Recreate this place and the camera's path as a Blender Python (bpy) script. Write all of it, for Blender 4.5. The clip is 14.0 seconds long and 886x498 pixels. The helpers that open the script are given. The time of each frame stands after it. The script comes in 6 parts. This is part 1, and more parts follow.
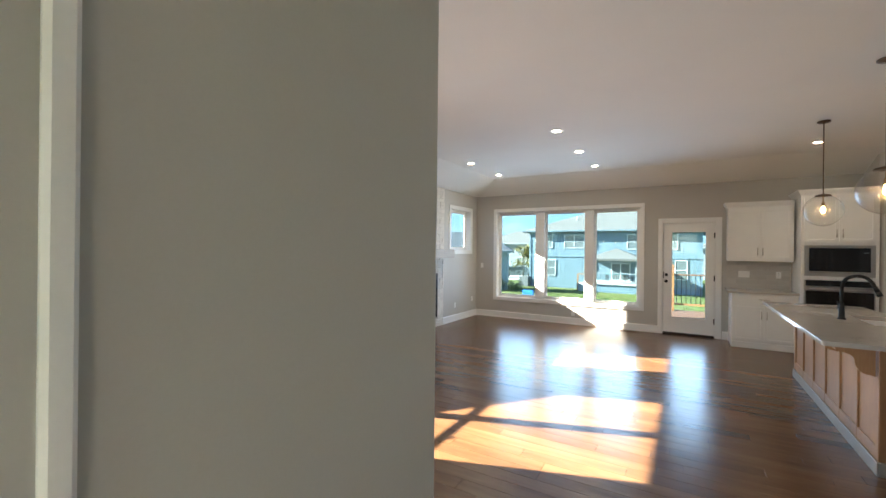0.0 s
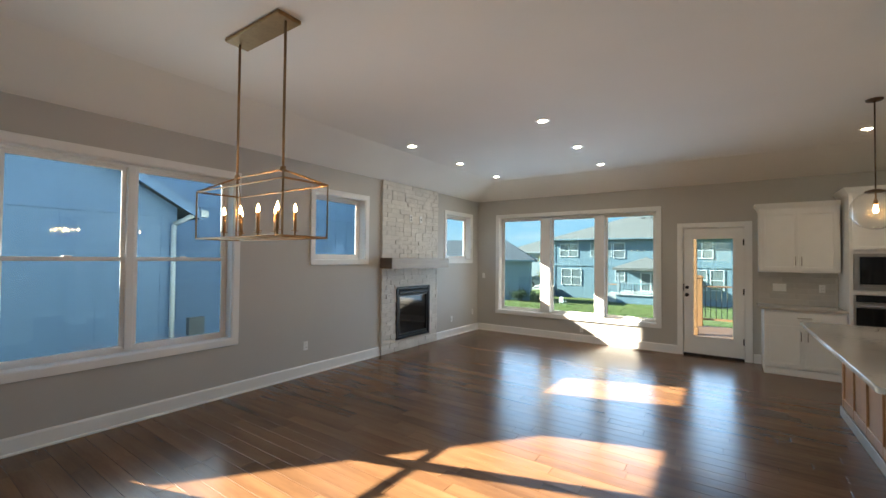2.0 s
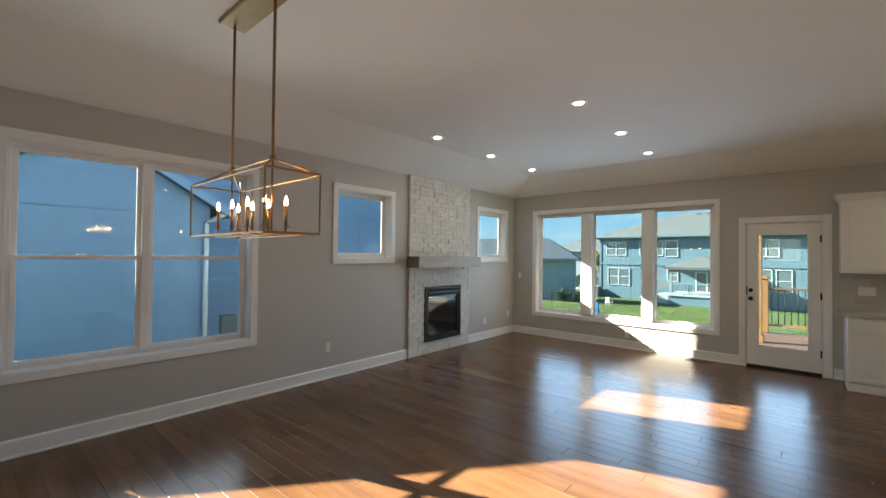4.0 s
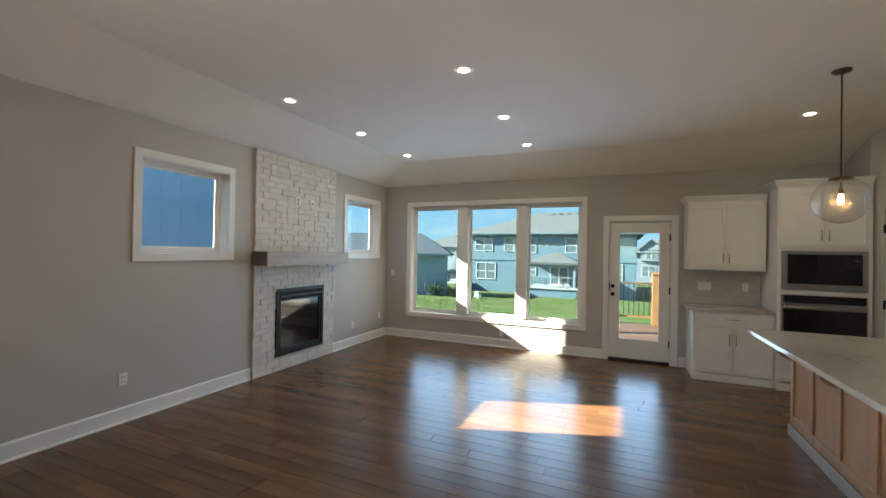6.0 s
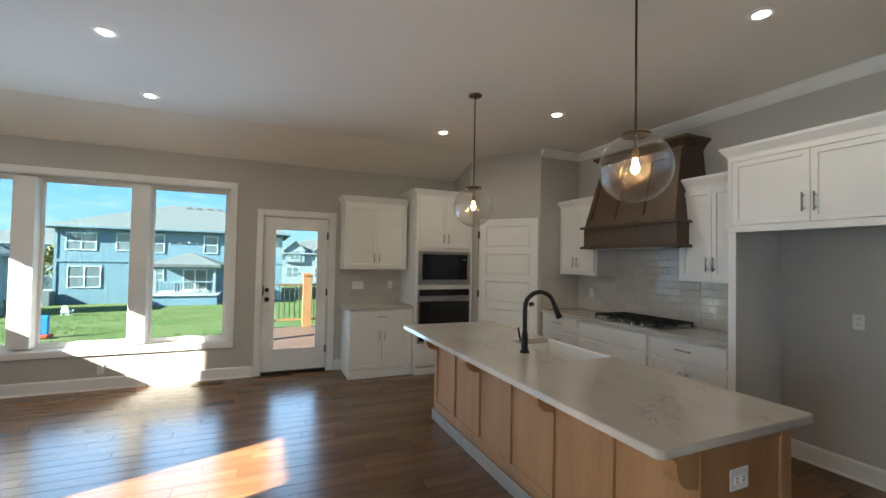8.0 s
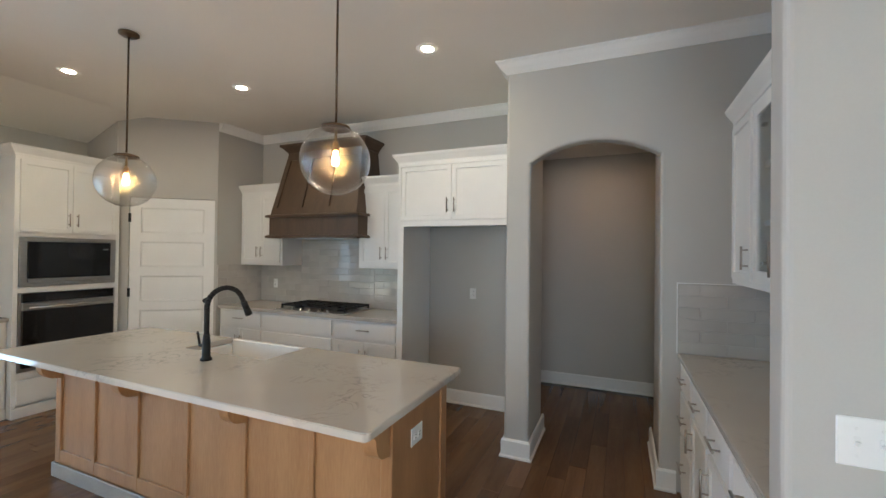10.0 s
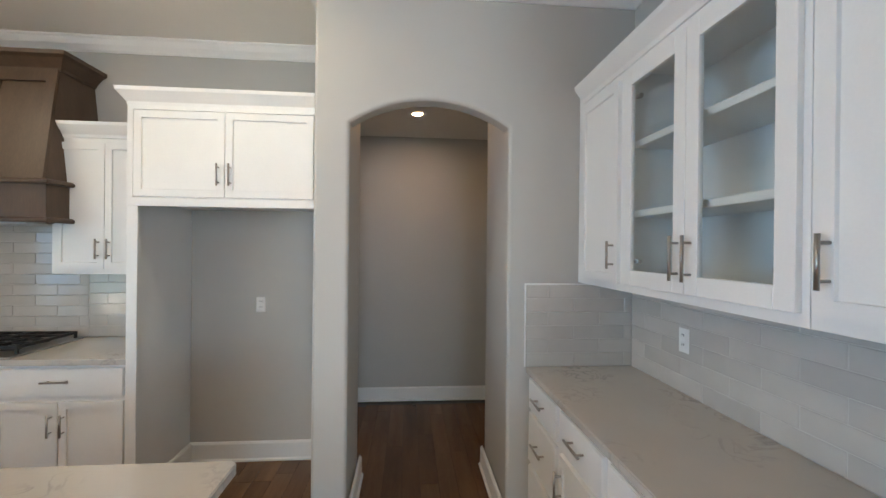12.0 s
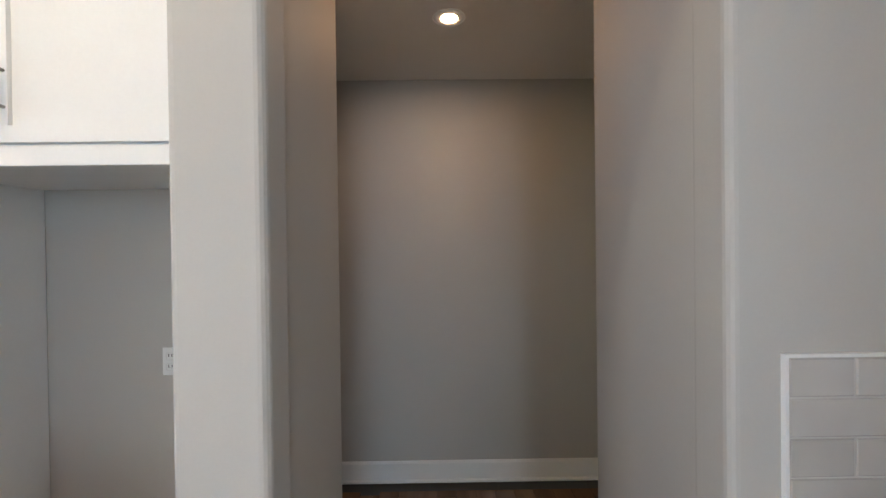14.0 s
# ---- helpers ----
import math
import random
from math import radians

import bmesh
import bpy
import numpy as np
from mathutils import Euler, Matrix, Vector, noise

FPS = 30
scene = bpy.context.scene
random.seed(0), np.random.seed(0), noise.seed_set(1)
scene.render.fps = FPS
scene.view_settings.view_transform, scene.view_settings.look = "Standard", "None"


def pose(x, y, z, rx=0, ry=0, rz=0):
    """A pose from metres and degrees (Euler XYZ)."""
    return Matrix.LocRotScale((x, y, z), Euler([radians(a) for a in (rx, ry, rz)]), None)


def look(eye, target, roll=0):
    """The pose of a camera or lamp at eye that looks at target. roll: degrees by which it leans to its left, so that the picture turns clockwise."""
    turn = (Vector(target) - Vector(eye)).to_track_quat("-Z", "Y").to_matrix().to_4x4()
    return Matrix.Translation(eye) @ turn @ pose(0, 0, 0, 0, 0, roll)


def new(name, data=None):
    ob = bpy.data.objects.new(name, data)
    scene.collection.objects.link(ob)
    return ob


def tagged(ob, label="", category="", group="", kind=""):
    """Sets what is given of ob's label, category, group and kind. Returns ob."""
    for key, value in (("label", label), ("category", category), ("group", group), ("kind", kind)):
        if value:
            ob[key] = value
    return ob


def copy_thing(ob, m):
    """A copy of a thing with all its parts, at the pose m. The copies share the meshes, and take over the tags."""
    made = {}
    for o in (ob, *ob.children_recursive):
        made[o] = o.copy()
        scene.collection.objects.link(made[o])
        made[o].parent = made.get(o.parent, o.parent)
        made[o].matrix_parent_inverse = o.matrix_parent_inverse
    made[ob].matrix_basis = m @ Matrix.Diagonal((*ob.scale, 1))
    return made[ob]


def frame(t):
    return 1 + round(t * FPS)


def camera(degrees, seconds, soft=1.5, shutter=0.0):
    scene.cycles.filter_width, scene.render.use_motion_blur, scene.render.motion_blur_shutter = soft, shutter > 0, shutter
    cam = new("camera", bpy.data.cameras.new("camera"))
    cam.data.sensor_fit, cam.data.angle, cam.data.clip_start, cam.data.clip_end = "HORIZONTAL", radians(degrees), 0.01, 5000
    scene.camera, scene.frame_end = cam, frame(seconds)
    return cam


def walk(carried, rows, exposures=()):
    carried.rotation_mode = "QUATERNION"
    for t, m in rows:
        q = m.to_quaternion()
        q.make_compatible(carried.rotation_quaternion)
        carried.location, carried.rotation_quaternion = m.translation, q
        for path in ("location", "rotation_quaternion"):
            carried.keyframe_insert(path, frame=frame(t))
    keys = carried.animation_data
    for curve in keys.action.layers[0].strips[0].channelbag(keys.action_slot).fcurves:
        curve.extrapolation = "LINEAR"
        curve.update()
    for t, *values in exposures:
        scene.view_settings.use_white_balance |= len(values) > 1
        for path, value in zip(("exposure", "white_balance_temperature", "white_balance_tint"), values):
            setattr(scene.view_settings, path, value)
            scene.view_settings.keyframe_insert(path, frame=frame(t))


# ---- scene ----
cam = camera(94.3, 14.0)
PATH = [
    (0, (0.633, -0.978, 1.575), (-0.394, 0.738, 1.576), 0.6),
    (0.5, (0.682, -0.697, 1.591), (-0.208, 1.094, 1.606), 0.5),
    (1, (0.788, -0.433, 1.58), (-0.089, 1.364, 1.61), 0.5),
    (1.5, (0.851, -0.232, 1.585), (-0.124, 1.513, 1.624), 0.5),
    (2, (0.844, -0.039, 1.583), (-0.298, 1.602, 1.626), 0.6),
    (2.5, (0.858, 0.09, 1.595), (-0.458, 1.596, 1.634), 0.6),
    (5, (0.627, 0.676, 1.586), (-0.639, 2.225, 1.598), 0.8),
    (5.5, (0.505, 0.896, 1.601), (-0.545, 2.598, 1.612), 0.9),
    (6, (0.363, 1.134, 1.603), (-0.429, 2.97, 1.619), 1.0),
    (6.5, (0.27, 1.376, 1.588), (-0.199, 3.32, 1.613), 1.0),
    (7, (0.253, 1.652, 1.592), (0.168, 3.65, 1.63), 1.1),
    (7.5, (0.239, 1.913, 1.58), (0.592, 3.881, 1.629), 1.1),
    (8, (0.212, 2.028, 1.574), (1.01, 3.861, 1.628), 1.1),
    (8.5, (0.134, 2.053, 1.566), (1.309, 3.671, 1.617), 1.0),
    (11, (0.487, 2.357, 1.609), (2.473, 2.594, 1.614), 0.8),
    (11.5, (0.765, 2.436, 1.596), (2.765, 2.43, 1.6), 0.8),
    (12, (1.097, 2.505, 1.607), (3.09, 2.339, 1.604), 0.6),
    (12.5, (1.466, 2.612, 1.591), (3.45, 2.361, 1.603), 0.6),
    (13, (1.853, 2.586, 1.602), (3.84, 2.355, 1.585), 0.6),
    (13.5, (2.229, 2.556, 1.596), (4.222, 2.387, 1.595), 0.3),
    (14, (2.606, 2.504, 1.629), (4.606, 2.488, 1.614), -0.7),
]
walk(cam, [(t, look(e, g, r)) for t, e, g, r in PATH], [(0.0, 3.8, 7000, 8), (1.0, 3.75, 7100, 8), (2.5, 3.25, 7200, 6), (5.0, 3.2, 7300, 7), (7.0, 3.4, 6900, 4), (8.5, 3.7, 6700, 4), (11.0, 4.4, 6700, 4), (14.0, 4.65, 6700, 7)])

# ---- world and light ----
SUN_WAY = Vector((1.815, 0.625, -1.0))
world = bpy.data.worlds.new("world")
scene.world = world
world.use_nodes = True
sky = world.node_tree.nodes.new("ShaderNodeTexSky")
sky.sky_type, sky.sun_disc = "NISHITA", False
sky.sun_elevation, sky.sun_rotation = radians(27.5), math.atan2(-1.815, -0.625)
sky.air_density, sky.dust_density, sky.ozone_density = 1.0, 0.1, 3.0
world.node_tree.nodes["Background"].inputs[1].default_value = 0.055
world.node_tree.links.new(sky.outputs[0], world.node_tree.nodes["Background"].inputs[0])


def lamp(name, kind, energy, colour, m, **more):
    data = bpy.data.lights.new(name, kind)
    data.energy, data.color = energy, colour
    ob = new(name, data)
    ob.matrix_basis = m
    return ob, data


sun, sun_data = lamp("sun", "SUN", 5.0, (1.0, 0.93, 0.83), look((0, 0, 0), SUN_WAY))
sun_data.angle = radians(0.5)
# area lamps added in the glazed openings to boost the sky's light: three north sashes, the back door, the west window
SKY_BLUE, WEST_SKY = (0.38, 0.63, 1.0), (0.62, 0.8, 1.0)
for x, z, w, h, watts in ((-2.775, 1.46, 0.82, 1.88, 1.5), (-1.6875, 1.46, 0.80, 1.88, 1.5), (-0.6525, 1.46, 0.77, 1.88, 1.5), (0.627, 1.137, 0.55, 1.6, 0.8)):
    _, area = lamp("window_sky_fill", "AREA", watts, SKY_BLUE, pose(x, 8.06 if x < 0 else 8.006, z, -90, 0, 0))
    area.shape, area.size, area.size_y, area.spread = "RECTANGLE", w, h, radians(120)
_, area = lamp("window_sky_fill", "AREA", 2.0, WEST_SKY, pose(-3.84, 1.5, 1.55, 90, 0, -90))
area.shape, area.size, area.size_y, area.spread = "RECTANGLE", 1.75, 1.7, radians(100)


# ---- materials ----
def material(name):
    m = bpy.data.materials.new(name)
    m.use_nodes = True
    return m, m.node_tree.nodes, m.node_tree.links, m.node_tree.nodes["Principled BSDF"]


def surf(name, c1, c2, scale=6.0, rough=0.6, rough2=None, bump=0.0, bump_scale=60.0, metal=0.0, spec=0.5, stretch=(1, 1, 1), coat=0.0, per=None, spread=0.0, blotch=0.35):
    """Two colours mixed by noise at two sizes, with grain relief. per: 'object' or 'island' varies the value from piece to piece."""
    m, n, l, p = material(name)
    geo = n.new("ShaderNodeNewGeometry")
    mp = n.new("ShaderNodeMapping")
    mp.inputs["Scale"].default_value = stretch
    l.new(geo.outputs["Position"], mp.inputs["Vector"])
    vec = mp.outputs[0]
    rnd = None
    if per:
        rnd = n.new("ShaderNodeObjectInfo").outputs["Random"] if per == "object" else geo.outputs["Random Per Island"]
        add = n.new("ShaderNodeVectorMath")
        add.operation = "MULTIPLY_ADD"
        comb = n.new("ShaderNodeCombineXYZ")
        for i in range(3):
            l.new(rnd, comb.inputs[i])
        l.new(comb.outputs[0], add.inputs[0])
        add.inputs[1].default_value = (31, 17, 23)
        l.new(vec, add.inputs[2])
        vec = add.outputs[0]
    big = n.new("ShaderNodeTexNoise")
    big.inputs["Scale"].default_value, big.inputs["Detail"].default_value = scale, 4
    l.new(vec, big.inputs["Vector"])
    fine = n.new("ShaderNodeTexNoise")
    fine.inputs["Scale"].default_value, fine.inputs["Detail"].default_value = bump_scale, 5
    l.new(vec, fine.inputs["Vector"])
    mix = n.new("ShaderNodeMix")
    mix.data_type = "FLOAT"
    mix.inputs[0].default_value = blotch
    l.new(big.outputs[0], mix.inputs[2])
    l.new(fine.outputs[0], mix.inputs[3])
    ramp = n.new("ShaderNodeValToRGB")
    ramp.color_ramp.elements[0].position, ramp.color_ramp.elements[1].position = 0.3, 0.7
    ramp.color_ramp.elements[0].color, ramp.color_ramp.elements[1].color = (*c1, 1), (*c2, 1)
    l.new(mix.outputs[0], ramp.inputs[0])
    col = ramp.outputs[0]
    if rnd is not None:
        hsv = n.new("ShaderNodeHueSaturation")
        rng = n.new("ShaderNodeMapRange")
        rng.inputs["To Min"].default_value, rng.inputs["To Max"].default_value = 1 - spread, 1 + spread
        l.new(rnd, rng.inputs["Value"])
        l.new(rng.outputs[0], hsv.inputs["Value"])
        l.new(col, hsv.inputs["Color"])
        col = hsv.outputs[0]
    l.new(col, p.inputs["Base Color"])
    rr = n.new("ShaderNodeMapRange")
    rr.inputs["To Min"].default_value, rr.inputs["To Max"].default_value = rough, rough if rough2 is None else rough2
    l.new(big.outputs[0], rr.inputs["Value"])
    l.new(rr.outputs[0], p.inputs["Roughness"])
    p.inputs["Metallic"].default_value, p.inputs["Specular IOR Level"].default_value, p.inputs["Coat Weight"].default_value = metal, spec, coat
    p.inputs["Coat Roughness"].default_value = 0.15
    if bump:
        b = n.new("ShaderNodeBump")
        b.inputs["Strength"].default_value, b.inputs["Distance"].default_value = min(1, bump * 4), bump * 0.02
        l.new(fine.outputs[0], b.inputs["Height"])
        l.new(b.outputs[0], p.inputs["Normal"])
    return m


def glow(name, colour, strength):
    m, n, l, p = material(name)
    p.inputs["Base Color"].default_value = (0.9, 0.88, 0.85, 1)
    p.inputs["Emission Color"].default_value = (*colour, 1)
    p.inputs["Emission Strength"].default_value = strength
    return m


def pane_glass(name, tint=(1, 1, 1), gloss=1.0, seeds=0.0, rim=5.0):
    m, n, l, p = material(name)
    n.remove(p)
    clear, shine, edge, mix = n.new("ShaderNodeBsdfTransparent"), n.new("ShaderNodeBsdfGlossy"), n.new("ShaderNodeLayerWeight"), n.new("ShaderNodeMixShader")
    power, level = n.new("ShaderNodeMath"), n.new("ShaderNodeMath")
    power.operation, level.operation = "POWER", "MULTIPLY_ADD"
    clear.inputs[0].default_value = (*tint, 1)
    shine.inputs["Roughness"].default_value = 0.0
    edge.inputs["Blend"].default_value, power.inputs[1].default_value = 0.5, rim
    level.inputs[1].default_value, level.inputs[2].default_value = 0.9, 0.035 * gloss
    l.new(edge.outputs["Facing"], power.inputs[0])
    l.new(power.outputs[0], level.inputs[0])
    l.new(level.outputs[0], mix.inputs[0])
    l.new(clear.outputs[0], mix.inputs[1])
    l.new(shine.outputs[0], mix.inputs[2])
    if seeds:
        vor, b = n.new("ShaderNodeTexVoronoi"), n.new("ShaderNodeBump")
        vor.inputs["Scale"].default_value = 90
        b.inputs["Strength"].default_value, b.inputs["Distance"].default_value = seeds, 0.004
        l.new(vor.outputs[0], b.inputs["Height"])
        l.new(b.outputs[0], shine.inputs["Normal"])
    l.new(mix.outputs[0], n["Material Output"].inputs[0])
    return m


M_WALL = surf("greige_wall_paint", (0.475, 0.462, 0.435), (0.505, 0.492, 0.465), 1.5, 0.55, 0.65, 0.05, 140, spec=0.35)
M_CEIL = surf("ceiling_paint", (0.79, 0.772, 0.73), (0.83, 0.812, 0.77), 1.2, 0.75, 0.85, 0.06, 120, spec=0.25)
M_TRIM = surf("white_trim_paint", (0.78, 0.78, 0.77), (0.83, 0.83, 0.82), 3, 0.32, 0.42, 0.02, 90)
M_CAB = surf("white_cabinet_lacquer", (0.76, 0.76, 0.75), (0.81, 0.81, 0.80), 4, 0.28, 0.38, 0.02, 120)
M_FLOOR_A = surf("hickory_plank_piece", (0.097, 0.046, 0.022), (0.192, 0.10, 0.048), 1.6, 0.21, 0.28, 0.006, 22, spec=0.38, stretch=(0.6, 5, 5), blotch=0.22, per="object", spread=0.2)
M_FLOOR_B = surf("hickory_plank_island", (0.097, 0.046, 0.022), (0.192, 0.10, 0.048), 1.6, 0.21, 0.28, 0.006, 22, spec=0.38, stretch=(0.6, 5, 5), blotch=0.22, per="island", spread=0.2)
M_GAP = surf("floor_gap", (0.02, 0.012, 0.008), (0.03, 0.018, 0.012), 9, 0.7)
M_BRICK = surf("whitewashed_brick", (0.62, 0.585, 0.535), (0.72, 0.69, 0.64), 9, 0.75, 0.9, 0.4, 55, per="object", spread=0.06, spec=0.3)
M_MORTAR = surf("whitewashed_mortar", (0.54, 0.51, 0.465), (0.62, 0.59, 0.545), 14, 0.85, 0.95, 0.5, 80, spec=0.2)
M_MANTEL_END = surf("dark_mantel_end_face", (0.085, 0.06, 0.042), (0.15, 0.11, 0.078), 6, 0.5, 0.6, 0.15, 40)
M_MANTEL = surf("greyed_mantel_wood", (0.30, 0.255, 0.205), (0.45, 0.395, 0.33), 3, 0.45, 0.6, 0.15, 30, stretch=(6, 0.6, 6))
M_BLACK = surf("matte_black_metal", (0.008, 0.008, 0.009), (0.014, 0.014, 0.015), 12, 0.42, 0.55, 0.03, 150, spec=0.3)
M_FIREBOX = surf("black_firebox", (0.01, 0.01, 0.01), (0.03, 0.028, 0.026), 9, 0.8, 0.9, 0.2, 40)
M_LOG = surf("ceramic_logs", (0.05, 0.04, 0.03), (0.16, 0.12, 0.09), 14, 0.8, 0.9, 0.5, 50)
M_STEEL = surf("brushed_steel", (0.42, 0.41, 0.40), (0.52, 0.51, 0.50), 4, 0.26, 0.36, 0.03, 90, metal=1.0, stretch=(0.3, 8, 30))
M_NICKEL = surf("brushed_nickel", (0.36, 0.33, 0.30), (0.45, 0.42, 0.39), 9, 0.28, 0.36, metal=1.0)
M_BRASS = surf("aged_brass", (0.25, 0.155, 0.075), (0.36, 0.235, 0.12), 9, 0.4, 0.52, metal=1.0)
M_BRONZE = surf("bronze_cap", (0.11, 0.075, 0.05), (0.17, 0.12, 0.08), 9, 0.32, 0.42, metal=1.0)
M_DARKGLASS = surf("black_appliance_glass", (0.006, 0.006, 0.007), (0.01, 0.01, 0.011), 3, 0.05, 0.08)
M_TILE = surf("glazed_greige_tile", (0.49, 0.47, 0.44), (0.57, 0.55, 0.52), 5, 0.05, 0.1, 0.2, 7, per="object", spread=0.06, spec=0.6)
M_GROUT = surf("grout", (0.52, 0.505, 0.48), (0.58, 0.565, 0.54), 20, 0.85, 0.9, 0.1, 90)
M_ISLAND = surf("stained_maple", (0.29, 0.142, 0.062), (0.43, 0.238, 0.115), 1.6, 0.36, 0.46, 0.05, 20, stretch=(5, 5, 0.7))
M_HOOD = surf("walnut_stained_hood", (0.054, 0.031, 0.018), (0.10, 0.059, 0.034), 2, 0.4, 0.5, 0.06, 22, stretch=(5, 5, 0.8))
M_ISLBASE = surf("island_toe_paint", (0.28, 0.25, 0.22), (0.37, 0.335, 0.30), 4, 0.4, 0.5)
M_PLASTIC = surf("white_plastic", (0.80, 0.80, 0.79), (0.84, 0.84, 0.83), 5, 0.3, 0.35)
M_SLOT = surf("dark_slot", (0.03, 0.03, 0.03), (0.05, 0.05, 0.05), 5, 0.6)
M_PORCELAIN = surf("white_fireclay", (0.80, 0.79, 0.77), (0.84, 0.83, 0.81), 3, 0.12, 0.16)
# tint added to dim and cool the bright outdoors; the panes cast no shadow
M_GLASS = pane_glass("tinted_window_glass", (0.63, 0.74, 0.78), 1.0)
M_CABGLASS = pane_glass("cabinet_glass", (0.93, 0.95, 0.945), 0.9)
M_GLOBE = pane_glass("seeded_globe_glass", (0.96, 0.95, 0.93), 2.2, 0.25, 3.0)
M_BULB = glow("warm_filament", (1.0, 0.52, 0.2), 9)
M_CANDLE = glow("candle_bulb", (1.0, 0.55, 0.22), 15)
M_LED = glow("led_diffuser", (1.0, 0.88, 0.70), 22)
M_LED_WARM = glow("warm_led_diffuser", (1.0, 0.58, 0.32), 11)


def quartz():
    m, n, l, p = material("veined_quartz")
    geo = n.new("ShaderNodeNewGeometry")
    warp, vein, soft = n.new("ShaderNodeTexNoise"), n.new("ShaderNodeTexNoise"), n.new("ShaderNodeTexNoise")
    warp.inputs["Scale"].default_value = 2.2
    warp.inputs["Detail"].default_value = 6
    vein.inputs["Scale"].default_value, vein.inputs["Detail"].default_value, vein.inputs["Distortion"].default_value = 7.0, 9, 1.6
    soft.inputs["Scale"].default_value = 2.0
    for node in (warp, vein, soft):
        l.new(geo.outputs["Position"], node.inputs["Vector"])
    r1, r2 = n.new("ShaderNodeValToRGB"), n.new("ShaderNodeValToRGB")
    e = r1.color_ramp.elements
    e[0].position, e[0].color, e[1].position, e[1].color = 0.46, (0, 0, 0, 1), 0.5, (1, 1, 1, 1)
    x = e.new(0.54)
    x.color = (0, 0, 0, 1)
    e = r2.color_ramp.elements
    e[0].position, e[0].color, e[1].position, e[1].color = 0.5, (0, 0, 0, 1), 0.64, (1, 1, 1, 1)
    l.new(vein.outputs[0], r1.inputs[0])
    l.new(warp.outputs[0], r2.inputs[0])
    mul, mix, base = n.new("ShaderNodeMath"), n.new("ShaderNodeMix"), n.new("ShaderNodeMix")
    mul.operation = "MULTIPLY"
    l.new(r1.outputs[0], mul.inputs[0])
    l.new(r2.outputs[0], mul.inputs[1])
    base.data_type = mix.data_type = "RGBA"
    base.inputs[6].default_value, base.inputs[7].default_value = (0.46, 0.425, 0.385, 1), (0.55, 0.52, 0.475, 1)
    l.new(soft.outputs[0], base.inputs[0])
    l.new(mul.outputs[0], mix.inputs[0])
    l.new(base.outputs[2], mix.inputs[6])
    mix.inputs[7].default_value = (0.33, 0.315, 0.30, 1)
    l.new(mix.outputs[2], p.inputs["Base Color"])
    p.inputs["Roughness"].default_value, p.inputs["Specular IOR Level"].default_value = 0.09, 0.55
    return m


M_QUARTZ = quartz()
# outdoors
M_GRASS = surf("lawn", (0.04, 0.095, 0.012), (0.15, 0.14, 0.058), 0.55, 0.8, 0.9, 0.9, 9, spec=0.2, blotch=0.55)
M_TUFT = surf("grass_blades", (0.07, 0.115, 0.022), (0.15, 0.165, 0.05), 0.7, 0.7, 0.8, 0, 9, spec=0.25, per="island", spread=0.35)
M_SIDING = surf("blue_grey_siding", (0.115, 0.18, 0.225), (0.135, 0.205, 0.25), 0.6, 0.6, 0.7, 0.1, 20)
M_SIDING2 = surf("slate_blue_siding", (0.14, 0.235, 0.38), (0.17, 0.275, 0.43), 0.5, 0.6, 0.7, 0.1, 20)
M_SIDING3 = surf("pale_grey_siding", (0.20, 0.23, 0.26), (0.27, 0.30, 0.33), 0.6, 0.6, 0.7)
M_SIDING4 = surf("light_blue_grey_siding", (0.19, 0.25, 0.285), (0.225, 0.285, 0.32), 0.6, 0.6, 0.7, 0.1, 20)
M_SHINGLE = surf("grey_shingles", (0.09, 0.088, 0.085), (0.15, 0.145, 0.14), 3, 0.85, 0.95, 0.6, 14)
M_SHINGLE2 = surf("slate_shingles", (0.05, 0.058, 0.072), (0.085, 0.095, 0.115), 3, 0.85, 0.95, 0.6, 14)
M_EXTRIM = surf("exterior_white_trim", (0.50, 0.52, 0.54), (0.58, 0.60, 0.62), 2, 0.5, 0.6)
M_EXGLASS = surf("far_window_glass", (0.10, 0.12, 0.13), (0.17, 0.20, 0.21), 0.5, 0.04, 0.08)
M_CEDAR = surf("cedar", (0.31, 0.125, 0.045), (0.43, 0.2, 0.085), 3, 0.55, 0.65, 0.12, 30, stretch=(6, 6, 0.6))
M_DECK = surf("red_brown_deck", (0.13, 0.06, 0.038), (0.19, 0.095, 0.06), 3, 0.55, 0.65, 0.12, 30, stretch=(6, 0.6, 6), per="object", spread=0.12)
M_CONC = surf("concrete", (0.36, 0.36, 0.35), (0.46, 0.46, 0.44), 2, 0.8, 0.9, 0.3, 30)
M_BLUE = surf("bright_blue_plastic", (0.02, 0.16, 0.55), (0.03, 0.2, 0.62), 3, 0.35, 0.45)
M_RED = surf("red_plastic", (0.5, 0.05, 0.02), (0.6, 0.08, 0.03), 3, 0.35, 0.45)
M_CAR = surf("silver_car_paint", (0.3, 0.32, 0.34), (0.34, 0.36, 0.38), 2, 0.25, 0.3, metal=0.6)
M_TYRE = surf("tyre_rubber", (0.02, 0.02, 0.02), (0.035, 0.035, 0.035), 9, 0.8)
M_LEAF = surf("autumn_leaves", (0.09, 0.10, 0.02), (0.22, 0.16, 0.03), 3, 0.7)
M_SHRUB = surf("dark_shrub_leaves", (0.02, 0.045, 0.015), (0.05, 0.08, 0.03), 3, 0.7)
M_BARK = surf("grey_bark", (0.06, 0.05, 0.04), (0.12, 0.10, 0.08), 8, 0.9, 0.95, 0.5, 30)
M_AC = surf("grey_unit", (0.10, 0.11, 0.12), (0.14, 0.15, 0.16), 5, 0.6)


